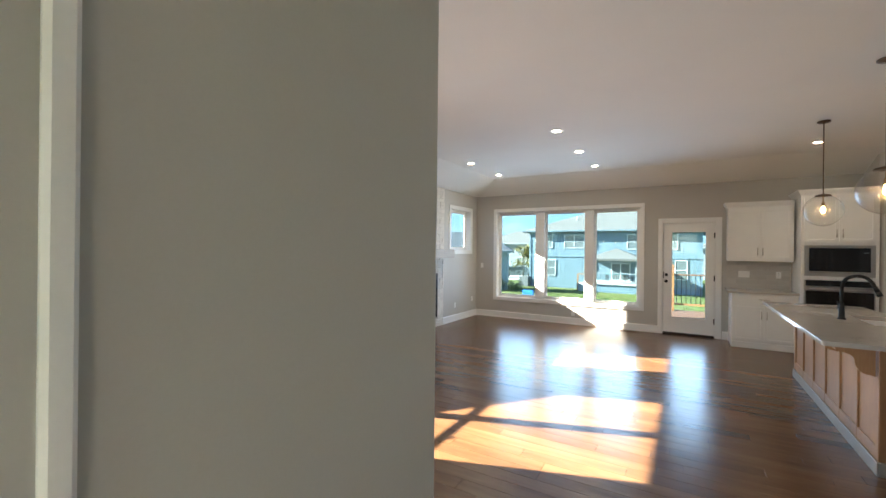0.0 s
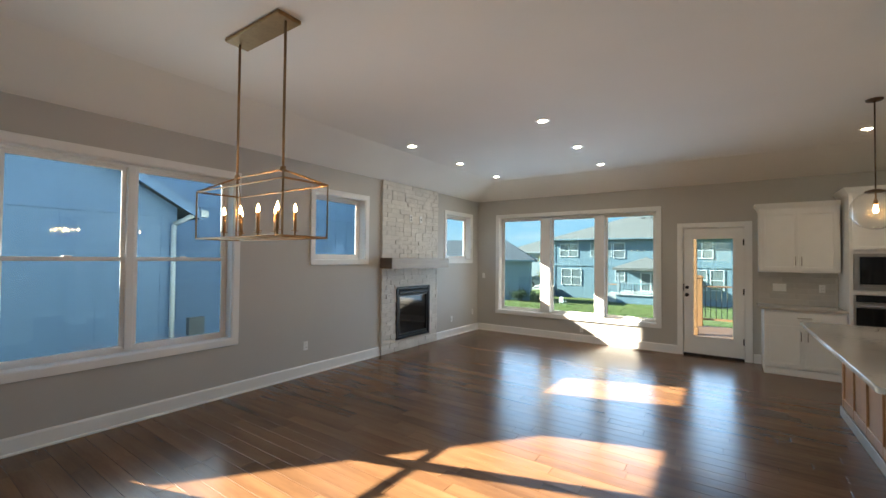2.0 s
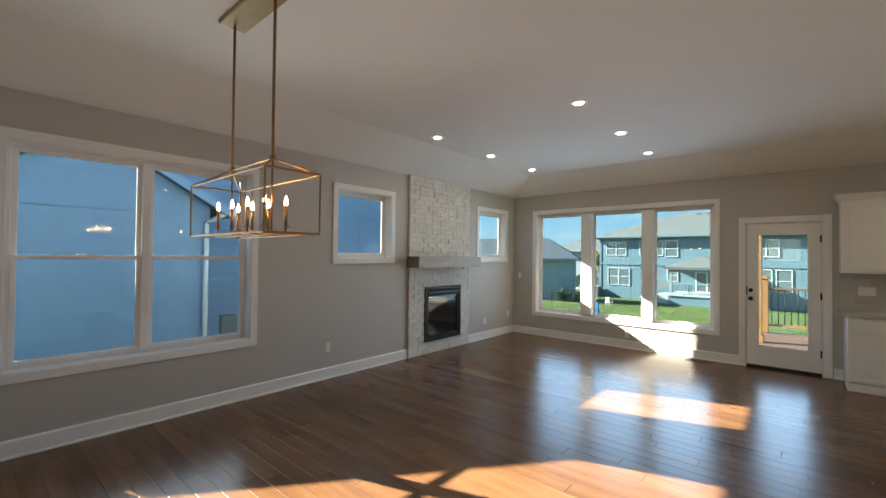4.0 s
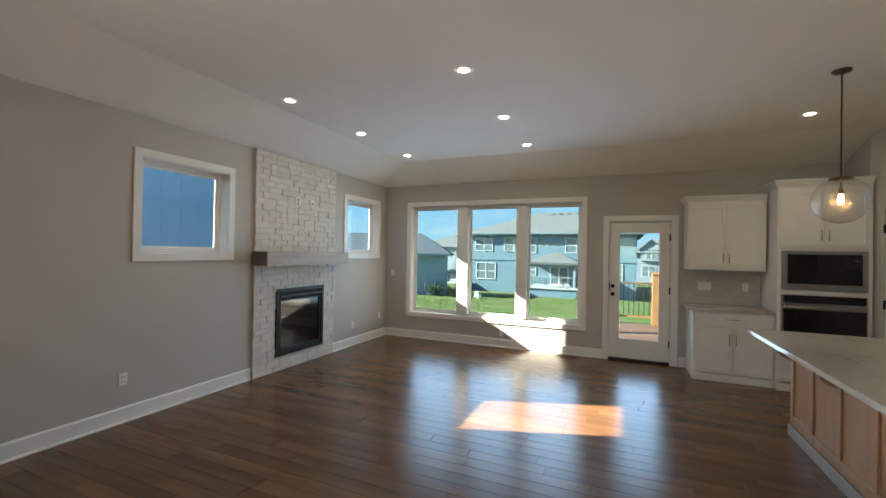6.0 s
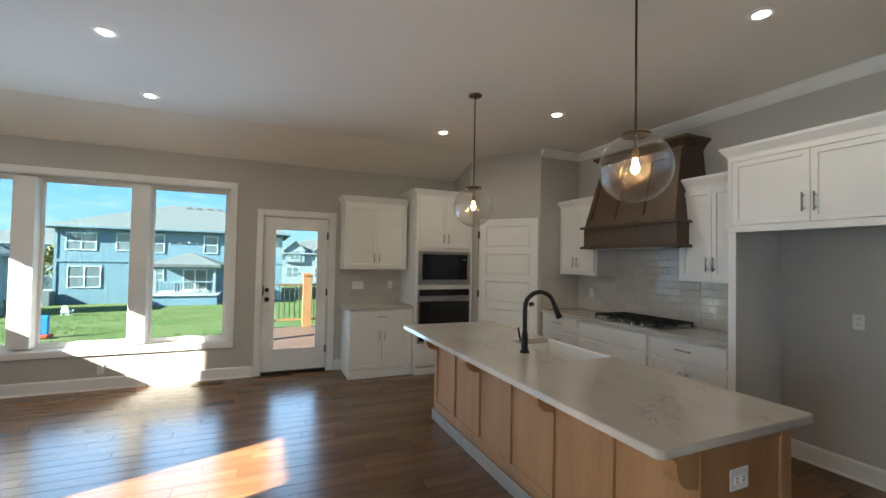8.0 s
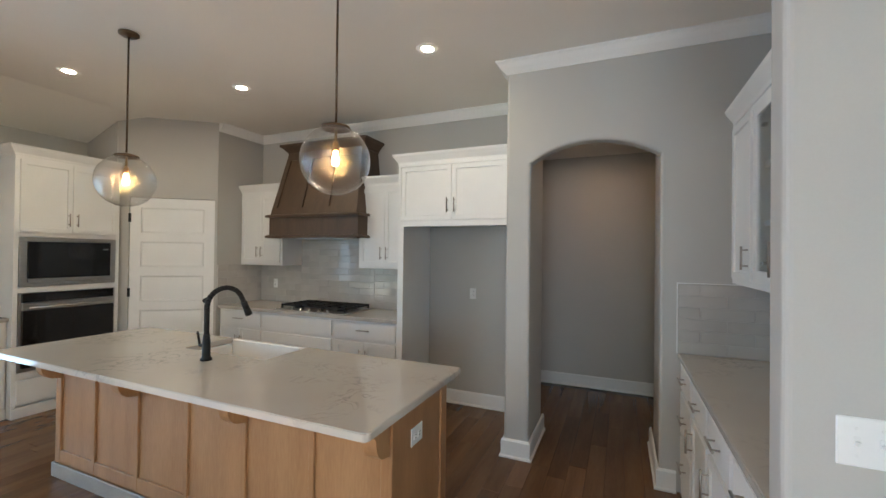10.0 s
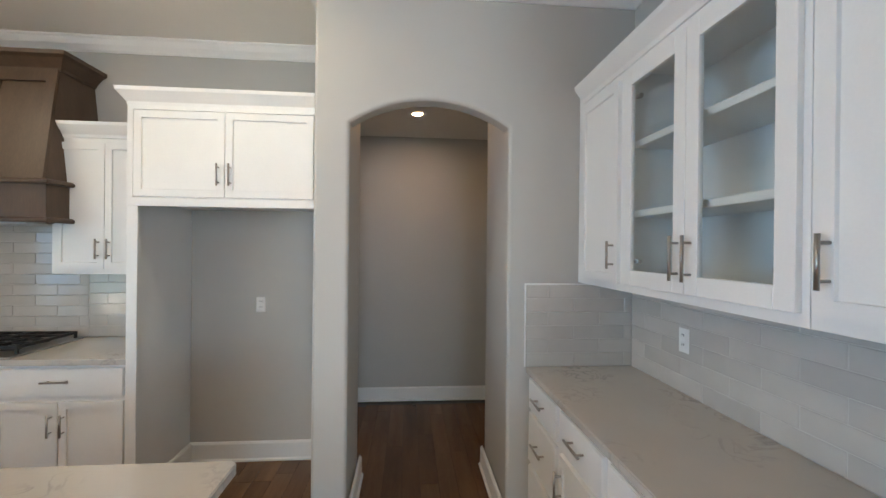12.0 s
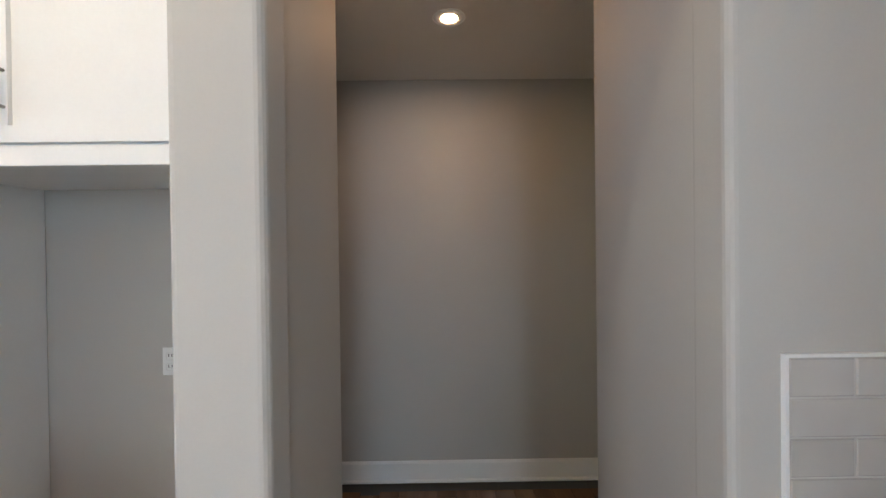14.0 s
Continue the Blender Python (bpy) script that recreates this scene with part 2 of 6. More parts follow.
# ---- mesh helpers ----
def box(bm, x0, x1, y0, y1, z0, z1):
    """Adds a box. Returns its verts."""
    v = [bm.verts.new(c) for c in ((x0, y0, z0), (x1, y0, z0), (x1, y1, z0), (x0, y1, z0), (x0, y0, z1), (x1, y0, z1), (x1, y1, z1), (x0, y1, z1))]
    for f in ((3, 2, 1, 0), (4, 5, 6, 7), (0, 1, 5, 4), (1, 2, 6, 5), (2, 3, 7, 6), (3, 0, 4, 7)):
        bm.faces.new([v[i] for i in f])
    return v


def boxes(*rows, bevel=0.0):
    bm = bmesh.new()
    for r in rows:
        box(bm, *r)
    bm.normal_update()
    if bevel:
        bmesh.ops.bevel(bm, geom=bm.edges[:], offset=bevel, segments=1, affect="EDGES", profile=0.5)
    return bm


def tube(bm, a, b, r, n=12, r2=None):
    """A closed round bar from a to b."""
    a, b = Vector(a), Vector(b)
    q = (b - a).to_track_quat("Z", "Y")
    rings = []
    for c, rad in ((a, r), (b, r if r2 is None else r2)):
        rings.append([bm.verts.new(c + q @ Vector((rad * math.cos(2 * math.pi * i / n), rad * math.sin(2 * math.pi * i / n), 0))) for i in range(n)])
    for i in range(n):
        f = bm.faces.new((rings[0][i], rings[0][(i + 1) % n], rings[1][(i + 1) % n], rings[1][i]))
        f.smooth = True
    bm.faces.new(rings[0][::-1])
    bm.faces.new(rings[1])
    return bm


def lathe(bm, profile, n=32, at=(0, 0, 0)):
    """Turns (radius, height) pairs about the z axis."""
    rings = []
    for r, z in profile:
        if r < 1e-5:
            rings.append([bm.verts.new((at[0], at[1], at[2] + z))])
        else:
            rings.append([bm.verts.new((at[0] + r * math.cos(2 * math.pi * i / n), at[1] + r * math.sin(2 * math.pi * i / n), at[2] + z)) for i in range(n)])
    for p, q in zip(rings, rings[1:]):
        for i in range(n):
            c = [p[i % len(p)], p[(i + 1) % len(p)], q[(i + 1) % len(q)], q[i % len(q)]]
            c = list(dict.fromkeys(c))
            if len(c) > 2:
                bm.faces.new(c).smooth = True
    return bm


def sweep(bm, profile, path, closed_ends=True):
    """Runs a profile of (out, up) pairs along a level path of (x, y, z); out is to the path's left, corners are mitred."""
    pts = [Vector(p) for p in path]
    rings = []
    for i, p in enumerate(pts):
        d = [(pts[j + 1] - pts[j]).normalized() for j in (i - 1, i) if 0 <= j < len(pts) - 1]
        ns = [Vector((-e.y, e.x, 0)) for e in d]
        n = sum(ns, Vector()).normalized()
        n = n / max(0.3, n.dot(ns[0]))
        rings.append([bm.verts.new(p + n * o + Vector((0, 0, u))) for o, u in profile])
    k = len(profile)
    for a, b in zip(rings, rings[1:]):
        for i in range(k):
            bm.faces.new((a[i], b[i], b[(i + 1) % k], a[(i + 1) % k]))
    bm.faces.new(rings[0])
    bm.faces.new(rings[-1][::-1])
    bmesh.ops.recalc_face_normals(bm, faces=bm.faces[:])
    return bm


def prism(bm, outline, axis, a, b):
    """Extrudes a 2D outline between a and b along an axis ('x': outline in y, z; 'y': in x, z; 'z': in x, y)."""
    def at(p, s):
        return {"x": (s, p[0], p[1]), "y": (p[0], s, p[1]), "z": (p[0], p[1], s)}[axis]
    r0, r1 = [bm.verts.new(at(p, a)) for p in outline], [bm.verts.new(at(p, b)) for p in outline]
    for i in range(len(outline)):
        j = (i + 1) % len(outline)
        bm.faces.new((r0[i], r0[j], r1[j], r1[i]))
    bm.faces.new(r0[::-1])
    bm.faces.new(r1)
    bmesh.ops.recalc_face_normals(bm, faces=bm.faces[:])
    return bm


def mesh_of(bm, name, mat):
    me = bpy.data.meshes.new(name)
    bm.to_mesh(me)
    bm.free()
    me.materials.append(mat)
    return me


def part(name, bm, mat, parent=None, label=""):
    ob = new(name, mesh_of(bm, name, mat) if not isinstance(bm, bpy.types.Mesh) else bm)
    ob.parent = parent
    return tagged(ob, label)


def thing(name, m, label, category, group="", kind=""):
    ob = new(name)
    ob.empty_display_size = 0.1
    ob.matrix_basis = m
    return tagged(ob, label, category, group, kind)


def solid(name, bm, mat, label, category, group="", kind=""):
    return tagged(part(name, bm, mat), label, category, group, kind)


def grid_wall(axis, at, thick, u0, u1, z0, z1, holes=()):
    """A wall slab on the plane axis = at, from u0 to u1, with holes (u0, u1, z0, z1) through it."""
    us = sorted({u0, u1, *[h[0] for h in holes], *[h[1] for h in holes]})
    zs = sorted({z0, z1, *[h[2] for h in holes], *[h[3] for h in holes]})
    bm = bmesh.new()
    verts = {}

    def v(u, z, s):
        key = (u, z, s)
        if key not in verts:
            d = at + s * thick
            verts[key] = bm.verts.new((d, u, z) if axis == "x" else (u, d, z))
        return verts[key]

    def full(i, j):
        if not (0 <= i < len(us) - 1 and 0 <= j < len(zs) - 1):
            return False
        u, z = (us[i] + us[i + 1]) / 2, (zs[j] + zs[j + 1]) / 2
        return not any(h[0] < u < h[1] and h[2] < z < h[3] for h in holes)

    for i in range(len(us) - 1):
        for j in range(len(zs) - 1):
            if not full(i, j):
                continue
            a, b, c, d = us[i], us[i + 1], zs[j], zs[j + 1]
            bm.faces.new([v(a, c, 0), v(b, c, 0), v(b, d, 0), v(a, d, 0)])
            bm.faces.new([v(a, d, 1), v(b, d, 1), v(b, c, 1), v(a, c, 1)])
            for di, dj, p, q in ((-1, 0, (a, c), (a, d)), (1, 0, (b, d), (b, c)), (0, -1, (b, c), (a, c)), (0, 1, (a, d), (b, d))):
                if not full(i + di, j + dj):
                    bm.faces.new([v(*p, 0), v(*q, 0), v(*q, 1), v(*p, 1)])
    bmesh.ops.recalc_face_normals(bm, faces=bm.faces[:])
    return bm

# ---- structure ----
XL, YB, ZC, ZW = -3.79, 8.0, 3.105, 2.84   # left wall, back wall, flat ceiling, wall top below the sloped border
XP, YP = 4.3, 6.6                          # kitchen wall, pantry wall
S = dict(kind="structure")
floor = solid("floor", boxes((-4.0, 6.6, -3.2, 8.1, -0.3, -0.012)), M_GAP, "dark brown hickory plank floor with a satin finish", "floor", **S)
LW, SW1, SW2 = (0.565, 2.44, 0.64, 2.465), (3.555, 4.50, 1.54, 2.465), (6.725, 7.67, 1.545, 2.465)
solid("wall_west", grid_wall("x", XL, -0.16, -0.06, YB + 0.16, -0.3, 3.3, (LW, SW1, SW2)), M_WALL, "greige painted drywall wall with three windows", "wall", **S)
BW = (-3.265, -0.19, 0.47, 2.455)
DOOR = (0.195, 1.055, 0.0, 2.13)
solid("wall_north", grid_wall("y", YB, 0.16, XL, 4.7, -0.3, 3.3, (BW, DOOR)), M_WALL, "greige painted drywall wall with a triple window and door", "wall", **S)
# pantry: side return, diagonal with the door, short wall
solid("wall_pantry_side", boxes((2.995, 3.105, 7.412, YB - 0.002, 0, 3.25)), M_WALL, "greige painted short wall beside the oven cabinet", "wall", **S)
D0, D1 = Vector((3.0, 7.42, 0)), Vector((3.63, YP, 0))
diag = thing("wall_pantry", Matrix.LocRotScale(D0, Euler((0, 0, math.atan2(D1.y - D0.y, D1.x - D0.x))), None), "greige diagonal corner wall around the pantry door", "wall", kind="structure")
DL = (D1 - D0).length
PD = (DL - 0.905, DL - 0.025, 0.0, 2.185)
part("wall_panel", grid_wall("y", 0, 0.11, 0, DL, 0, 3.25, (PD,)), M_WALL, diag)
solid("wall_pantry_return", boxes((3.633, XP, YP, YP + 0.11, 0, 3.25)), M_WALL, "greige painted short wall at the counter's end", "wall", **S)
solid("wall_east", boxes((XP, 4.62, 3.0, YP + 0.11, 0, 3.25)), M_WALL, "greige painted kitchen wall behind the range hood", "wall", **S)


def arch_wall():
    """The wall with the arched passage."""
    bm = bmesh.new()
    y0, y1, spring, top = 1.942, 2.838, 2.297, 2.437
    half, rise = (y1 - y0) / 2, top - spring
    rad = (half * half + rise * rise) / (2 * rise)
    cy, cz = (y0 + y1) / 2, top - rad
    a = math.asin(half / rad)
    arc = [(cy + rad * math.sin(a * (1 - 2 * i / 24)), cz + rad * math.cos(a * (1 - 2 * i / 24))) for i in range(25)]
    lo, hi = 1.2, 3.03
    outline = [(lo, 0), (y0, 0), *arc[::-1], (y1, 0), (hi, 0), (hi, 3.2), (lo, 3.2)]
    prism(bm, outline, "x", 3.4, 3.525)
    sharp = [e for e in bm.edges if abs(e.verts[0].co.x - e.verts[1].co.x) < 1e-6 and all(y0 - 1e-4 < v.co.y < y1 + 1e-4 and v.co.z < top + 0.01 for v in e.verts) and max(v.co.z for v in e.verts) > 0.01]
    sharp += [e for e in bm.edges if e.verts[0].co.x < 3.41 and e.verts[1].co.x < 3.41 and all(abs(v.co.y - hi) < 1e-4 for v in e.verts)]
    bmesh.ops.bevel(bm, geom=sharp, offset=0.02, segments=4, affect="EDGES", profile=0.5)
    return bm


solid("wall_arch", arch_wall(), M_WALL, "greige drywall wall with a low rounded archway", "wall", **S)
solid("wall_passage_north", boxes((3.528, 4.03, 2.853, 3.02, 0, 2.775)), M_WALL, "greige painted passage wall", "wall", **S)
solid("wall_passage_south", boxes((3.528, 4.12, 1.2, 1.927, 0, 2.775)), M_WALL, "greige painted passage wall", "wall", **S)
solid("wall_hall_end", boxes((5.45, 5.57, -1.0, 5.0, 0, 2.9)), M_WALL, "greige painted wall at the hall's far side", "wall", **S)
solid("wall_hall_north", boxes((4.63, 5.45, 4.2, 4.3, 0, 2.9)), M_WALL, "greige painted hall end wall", "wall", **S)
solid("wall_hall_south", boxes((3.53, 5.45, 0.3, 0.4, 0, 2.9)), M_WALL, "greige painted hall end wall", "wall", **S)
solid("ceiling_hall", boxes((3.527, 5.45, 0.3, 3.0, 2.775, 2.9), (4.62, 5.45, 3.0, 4.3, 2.775, 2.9)), M_CEIL, "white painted hall ceiling", "ceiling", **S)
solid("wall_bar", boxes((1.572, 3.398, 1.09, 1.2, 0, 3.2)), M_WALL, "greige painted wall behind the bar cabinets", "wall", **S)


def rounded(x0, x1, y0, y1, z0, z1, r, pick):
    bm = boxes((x0, x1, y0, y1, z0, z1))
    es = [e for e in bm.edges if abs(e.verts[0].co.z - e.verts[1].co.z) > 0.1 and pick(e.verts[0].co)]
    bmesh.ops.bevel(bm, geom=es, offset=r, segments=4, affect="EDGES", profile=0.5)
    return bm


solid("wall_partition", rounded(1.46, 1.572, -3.0, 1.83, 0, 3.2, 0.02, lambda c: c.y > 1.8), M_WALL, "greige painted partition wall with rounded drywall corners", "wall", **S)
solid("wall_entry", rounded(-0.06, 0.07, -0.83, -0.06, 0, 3.2, 0.015, lambda c: c.x > 0), M_WALL, "greige painted entry wall", "wall", **S)
solid("wall_south", boxes((XL - 0.16, -0.06, -0.18, -0.06, 0, 3.3)), M_WALL, "greige painted dining wall", "wall", **S)
solid("wall_entry_west", boxes((-1.3, -1.2, -3.0, -0.18, 0, 3.3)), M_WALL, "greige painted entry hall wall", "wall", **S)
# out-of-view wall; its opening is added to let daylight brighten the entry
solid("wall_entry_south", grid_wall("y", -3.0, -0.12, -1.3, 1.572, 0, 3.3, ((-0.7, 0.9, 0.0, 2.3),)), M_WALL, "greige entry hall wall with an opening added for daylight", "wall", **S)
casing = thing("door_casing", pose(0.07, -0.9, 0), "white painted casing at the end of an entry wall", "trim", kind="structure")
part("jamb", boxes((-0.13, 0.006, -0.12, 0.07, 0, 3.1)), M_WALL, casing, "greige painted return beside the casing")
part("edge_bead", boxes((0.0005, 0.018, 0.066, 0.097, 0, 3.1), bevel=0.006), M_TRIM, casing)


def ceiling_mesh():
    bm = bmesh.new()
    w, t = 0.8, 0.2
    xs, ys = (XL - 0.16, XL, XL + w, 6.5), (-3.2, YB - w, YB, YB + 0.16)
    quads = [((XL, -3.2, ZW), (XL + w, -3.2, ZC), (XL + w, YB - w, ZC), (XL, YB, ZW)),
             ((XL, YB, ZW), (XL + w, YB - w, ZC), (6.5, YB - w, ZC), (6.5, YB, ZW)),
             ((XL + w, -3.2, ZC), (6.5, -3.2, ZC), (6.5, YB - w, ZC), (XL + w, YB - w, ZC))]
    for q in quads:
        lo = [bm.verts.new(c) for c in q]
        hi = [bm.verts.new((c[0], c[1], 3.35)) for c in q]
        bm.faces.new(lo)
        bm.faces.new(hi[::-1])
        for i in range(4):
            bm.faces.new((lo[i], lo[(i + 1) % 4], hi[(i + 1) % 4], hi[i]))
    bmesh.ops.recalc_face_normals(bm, faces=bm.faces[:])
    return bm


solid("ceiling", ceiling_mesh(), M_CEIL, "off-white ceiling with sloped borders at two walls", "ceiling", **S)

# baseboards and crown
BASE = [(0, 0), (0.03, 0), (0.03, 0.012), (0.018, 0.02), (0.018, 0.128), (0.008, 0.142), (0, 0.142)]
CROWN = [(0, 0), (0, -0.095), (0.01, -0.095), (0.018, -0.082), (0.045, -0.055), (0.068, -0.02), (0.08, -0.012), (0.08, 0)]


def run(name, profile, path, label, category="baseboard", mat=None):
    return solid(name, sweep(bmesh.new(), profile, path), mat or M_TRIM, label, category, **S)


BL = "white painted baseboard with a shoe moulding"
run("baseboard_west", BASE, [(XL, 4.84, 0), (XL, -0.06, 0), (0.04, -0.06, 0)], BL)
run("baseboard_corner", BASE, [(0.118, YB, 0), (XL, YB, 0), (XL, 6.39, 0)], BL)
run("baseboard_door_side", BASE, [(1.246, YB, 0), (1.156, YB, 0)], BL)
run("baseboard_fridge", BASE, [(4.0, 3.03, 0), (XP, 3.03, 0), (XP, 4.11, 0), (3.66, 4.11, 0)], BL)
run("baseboard_arch_north", BASE, [(4.03, 2.838, 0), (3.4, 2.838, 0), (3.4, 3.03, 0), (3.7, 3.03, 0)], BL)
run("baseboard_arch_south", BASE, [(3.4, 1.84, 0), (3.4, 1.942, 0), (4.12, 1.942, 0)], BL)
run("baseboard_hall", BASE, [(5.45, 0.4, 0), (5.45, 4.2, 0)], BL)
CR = "white painted crown moulding"
run("crown_kitchen", CROWN, [(XP, 3.0, ZC), (XP, YP, ZC), (3.635, YP, ZC)], CR, "crown moulding")
run("crown_arch", CROWN, [(1.572, 1.2, ZC), (3.4, 1.2, ZC), (3.4, 3.03, ZC), (3.75, 3.03, ZC)][::1], CR, "crown moulding")


# windows
def casing_bm(u0, u1, z0, z1, w, out, place):
    """A flat picture-frame casing round an opening; place maps (u, depth, z) boxes."""
    bm = bmesh.new()
    for r in ((u0 - w, u1 + w, z1, z1 + w), (u0 - w, u1 + w, z0 - w, z0), (u0 - w, u0, z0, z1), (u1, u1 + w, z0, z1)):
        box(bm, *place(r[0], r[1], 0.0, out, r[2], r[3]))
    bmesh.ops.bevel(bm, geom=bm.edges[:], offset=0.003, segments=1, affect="EDGES")
    return bm


def ring_rows(u0, u1, z0, z1, w, d0, d1, place, w_b=None):
    w_b = w_b or w
    return [place(u0, u1, d0, d1, z1 - w, z1), place(u0, u1, d0, d1, z0, z0 + w_b), place(u0, u0 + w, d0, d1, z0 + w_b, z1 - w), place(u1 - w, u1, d0, d1, z0 + w_b, z1 - w)]


def west(u0, u1, d0, d1, z0, z1):     # depth counts into the room
    return (XL + d0, XL + d1, u0, u1, z0, z1)


def north(u0, u1, d0, d1, z0, z1):
    return (u0, u1, YB - d1, YB - d0, z0, z1)


def window(name, hole, place, sashes, label, rail=None, trim=0.075):
    """sashes: spans along the wall; rail: the height of a meeting rail."""
    w = thing(name, Matrix(), label, "window", kind="structure")
    u0, u1, z0, z1 = hole
    part("casing", casing_bm(u0 + 0.004, u1 - 0.004, z0 + 0.004, z1 - 0.004, trim, 0.019, place), M_TRIM, w)
    part("jamb", boxes(*ring_rows(u0, u1, z0, z1, 0.012, -0.159, 0.0, place)), M_TRIM, w)
    part("window_frame", boxes(*ring_rows(u0 + 0.012, u1 - 0.012, z0 + 0.012, z1 - 0.012, 0.028, -0.158, -0.12, place), bevel=0.003), M_TRIM, w)
    for a, b in zip(sashes, sashes[1:]):
        part("mullion", boxes(place(a[1], b[0], -0.158, -0.085 if rail else -0.004, z0 + 0.04, z1 - 0.04), bevel=0.004), M_TRIM, w)
    for a, b in sashes:
        for lo, hi, d in (((z0 + 0.04, rail, -0.118), (rail, z1 - 0.04, -0.142)) if rail else ((z0 + 0.04, z1 - 0.04, -0.138),)):
            lo2, hi2 = (lo, hi + 0.018) if rail and d > -0.13 else ((lo - 0.018, hi) if rail else (lo, hi))
            s = part("sash", boxes(*ring_rows(a, b, lo2, hi2, 0.036, d - 0.012, d + 0.01, place), bevel=0.003), M_TRIM, w)
            p = part("pane", boxes(place(a + 0.036, b - 0.036, d - 0.003, d + 0.001, lo2 + 0.036, hi2 - 0.036)), M_GLASS, s)
            p.visible_shadow = False
        if rail:
            part("sash_lock", boxes(place((a + b) / 2 - 0.03, (a + b) / 2 + 0.03, -0.118, -0.09, rail + 0.018, rail + 0.03), bevel=0.004), M_TRIM, w)
    return w


window("window_1", LW, west, ((0.605, 1.455), (1.52, 2.40)), "large white double-hung twin window with flat casing", 1.54)
window("window_2", SW1, west, ((3.595, 4.46),), "small high white fixed window beside the fireplace")
window("window_3", SW2, west, ((6.765, 7.63),), "small high white fixed window near the room's corner")
window("window_4", BW, north, ((-3.225, -2.325), (-2.125, -1.25), (-1.075, -0.23)), "wide white triple picture window facing the lawn")


# glazed back door
def back_door():
    d = thing("door_1", pose(0.625, YB, 0), "white glazed back door with black hardware, closed", "door", kind="structure")
    def here(u0, u1, d0, d1, z0, z1):
        return (u0 - 0.625, u1 - 0.625, -d1, -d0, z0, z1)
    u0, u1, z1 = DOOR[0], DOOR[1], DOOR[3]
    part("casing", boxes(here(u0 - 0.075, u0 + 0.004, 0, 0.019, 0, z1 + 0.08), here(u1 - 0.004, u1 + 0.09, 0, 0.019, 0, z1 + 0.08), here(u0 + 0.004, u1 - 0.004, 0, 0.0185, z1 - 0.004, z1 + 0.08), bevel=0.003), M_TRIM, d)
    part("jamb", boxes(here(u0, u0 + 0.014, -0.15, 0, 0, z1), here(u1 - 0.014, u1, -0.15, 0, 0, z1), here(u0 + 0.014, u1 - 0.014, -0.15, 0, z1 - 0.014, z1)), M_TRIM, d)
    part("threshold", boxes(here(u0 + 0.014, u1 - 0.014, -0.15, 0.02, 0, 0.035), bevel=0.006), M_BLACK, d, "dark metal threshold")
    a, b, zt, zb = u0 + 0.018, u1 - 0.018, z1 - 0.018, 0.04
    g = (0.345, 0.909, 0.32, 1.954)
    slab = part("slab", boxes(here(a, g[0], -0.06, -0.015, zb, zt), here(g[1], b, -0.06, -0.015, zb, zt), here(g[0], g[1], -0.06, -0.015, zb, g[2]), here(g[0], g[1], -0.06, -0.015, g[3], zt)), M_TRIM, d)
    part("glazing_bead", boxes(*ring_rows(g[0] - 0.015, g[1] + 0.015, g[2] - 0.015, g[3] + 0.015, 0.028, -0.022, -0.004, here), bevel=0.004), M_TRIM, slab)
    part("door_stop", boxes(here(u0 + 0.014, u0 + 0.03, -0.085, -0.063, 0.035, z1 - 0.014), here(u1 - 0.03, u1 - 0.014, -0.085, -0.063, 0.035, z1 - 0.014), here(u0 + 0.03, u1 - 0.03, -0.085, -0.063, z1 - 0.03, z1 - 0.014)), M_TRIM, d)
    p = part("pane", boxes(here(g[0], g[1], -0.04, -0.036, g[2], g[3])), M_GLASS, slab)
    p.visible_shadow = False
    for z, r in ((1.13, 0.028), (1.005, 0.03)):
        bm = bmesh.new()
        c = here(0.262, 0.262, -0.015, -0.015, z, z)
        tube(bm, (c[0], c[2], z), (c[0], c[2] - 0.012, z), r, 20)
        tube(bm, (c[0], c[2] - 0.012, z), (c[0], c[2] - 0.04, z), 0.011, 12)
        tube(bm, (c[0], c[2] - 0.04, z), (c[0], c[2] - 0.062, z), r * 0.6, 20, r * 0.9)
        part("knob" if z < 1.1 else "deadbolt", bm, M_BLACK, slab, "matte black knob")
    part("latch_plate", boxes(here(0.2, 0.222, -0.014, -0.008, 1.06, 1.19)), M_BLACK, slab)
    for z in (0.3, 1.09, 1.88):
        part("hinge", boxes(here(u1 - 0.03, u1 - 0.006, -0.014, 0.0, z - 0.05, z + 0.05), bevel=0.003), M_BLACK, d, "matte black hinge")


back_door()


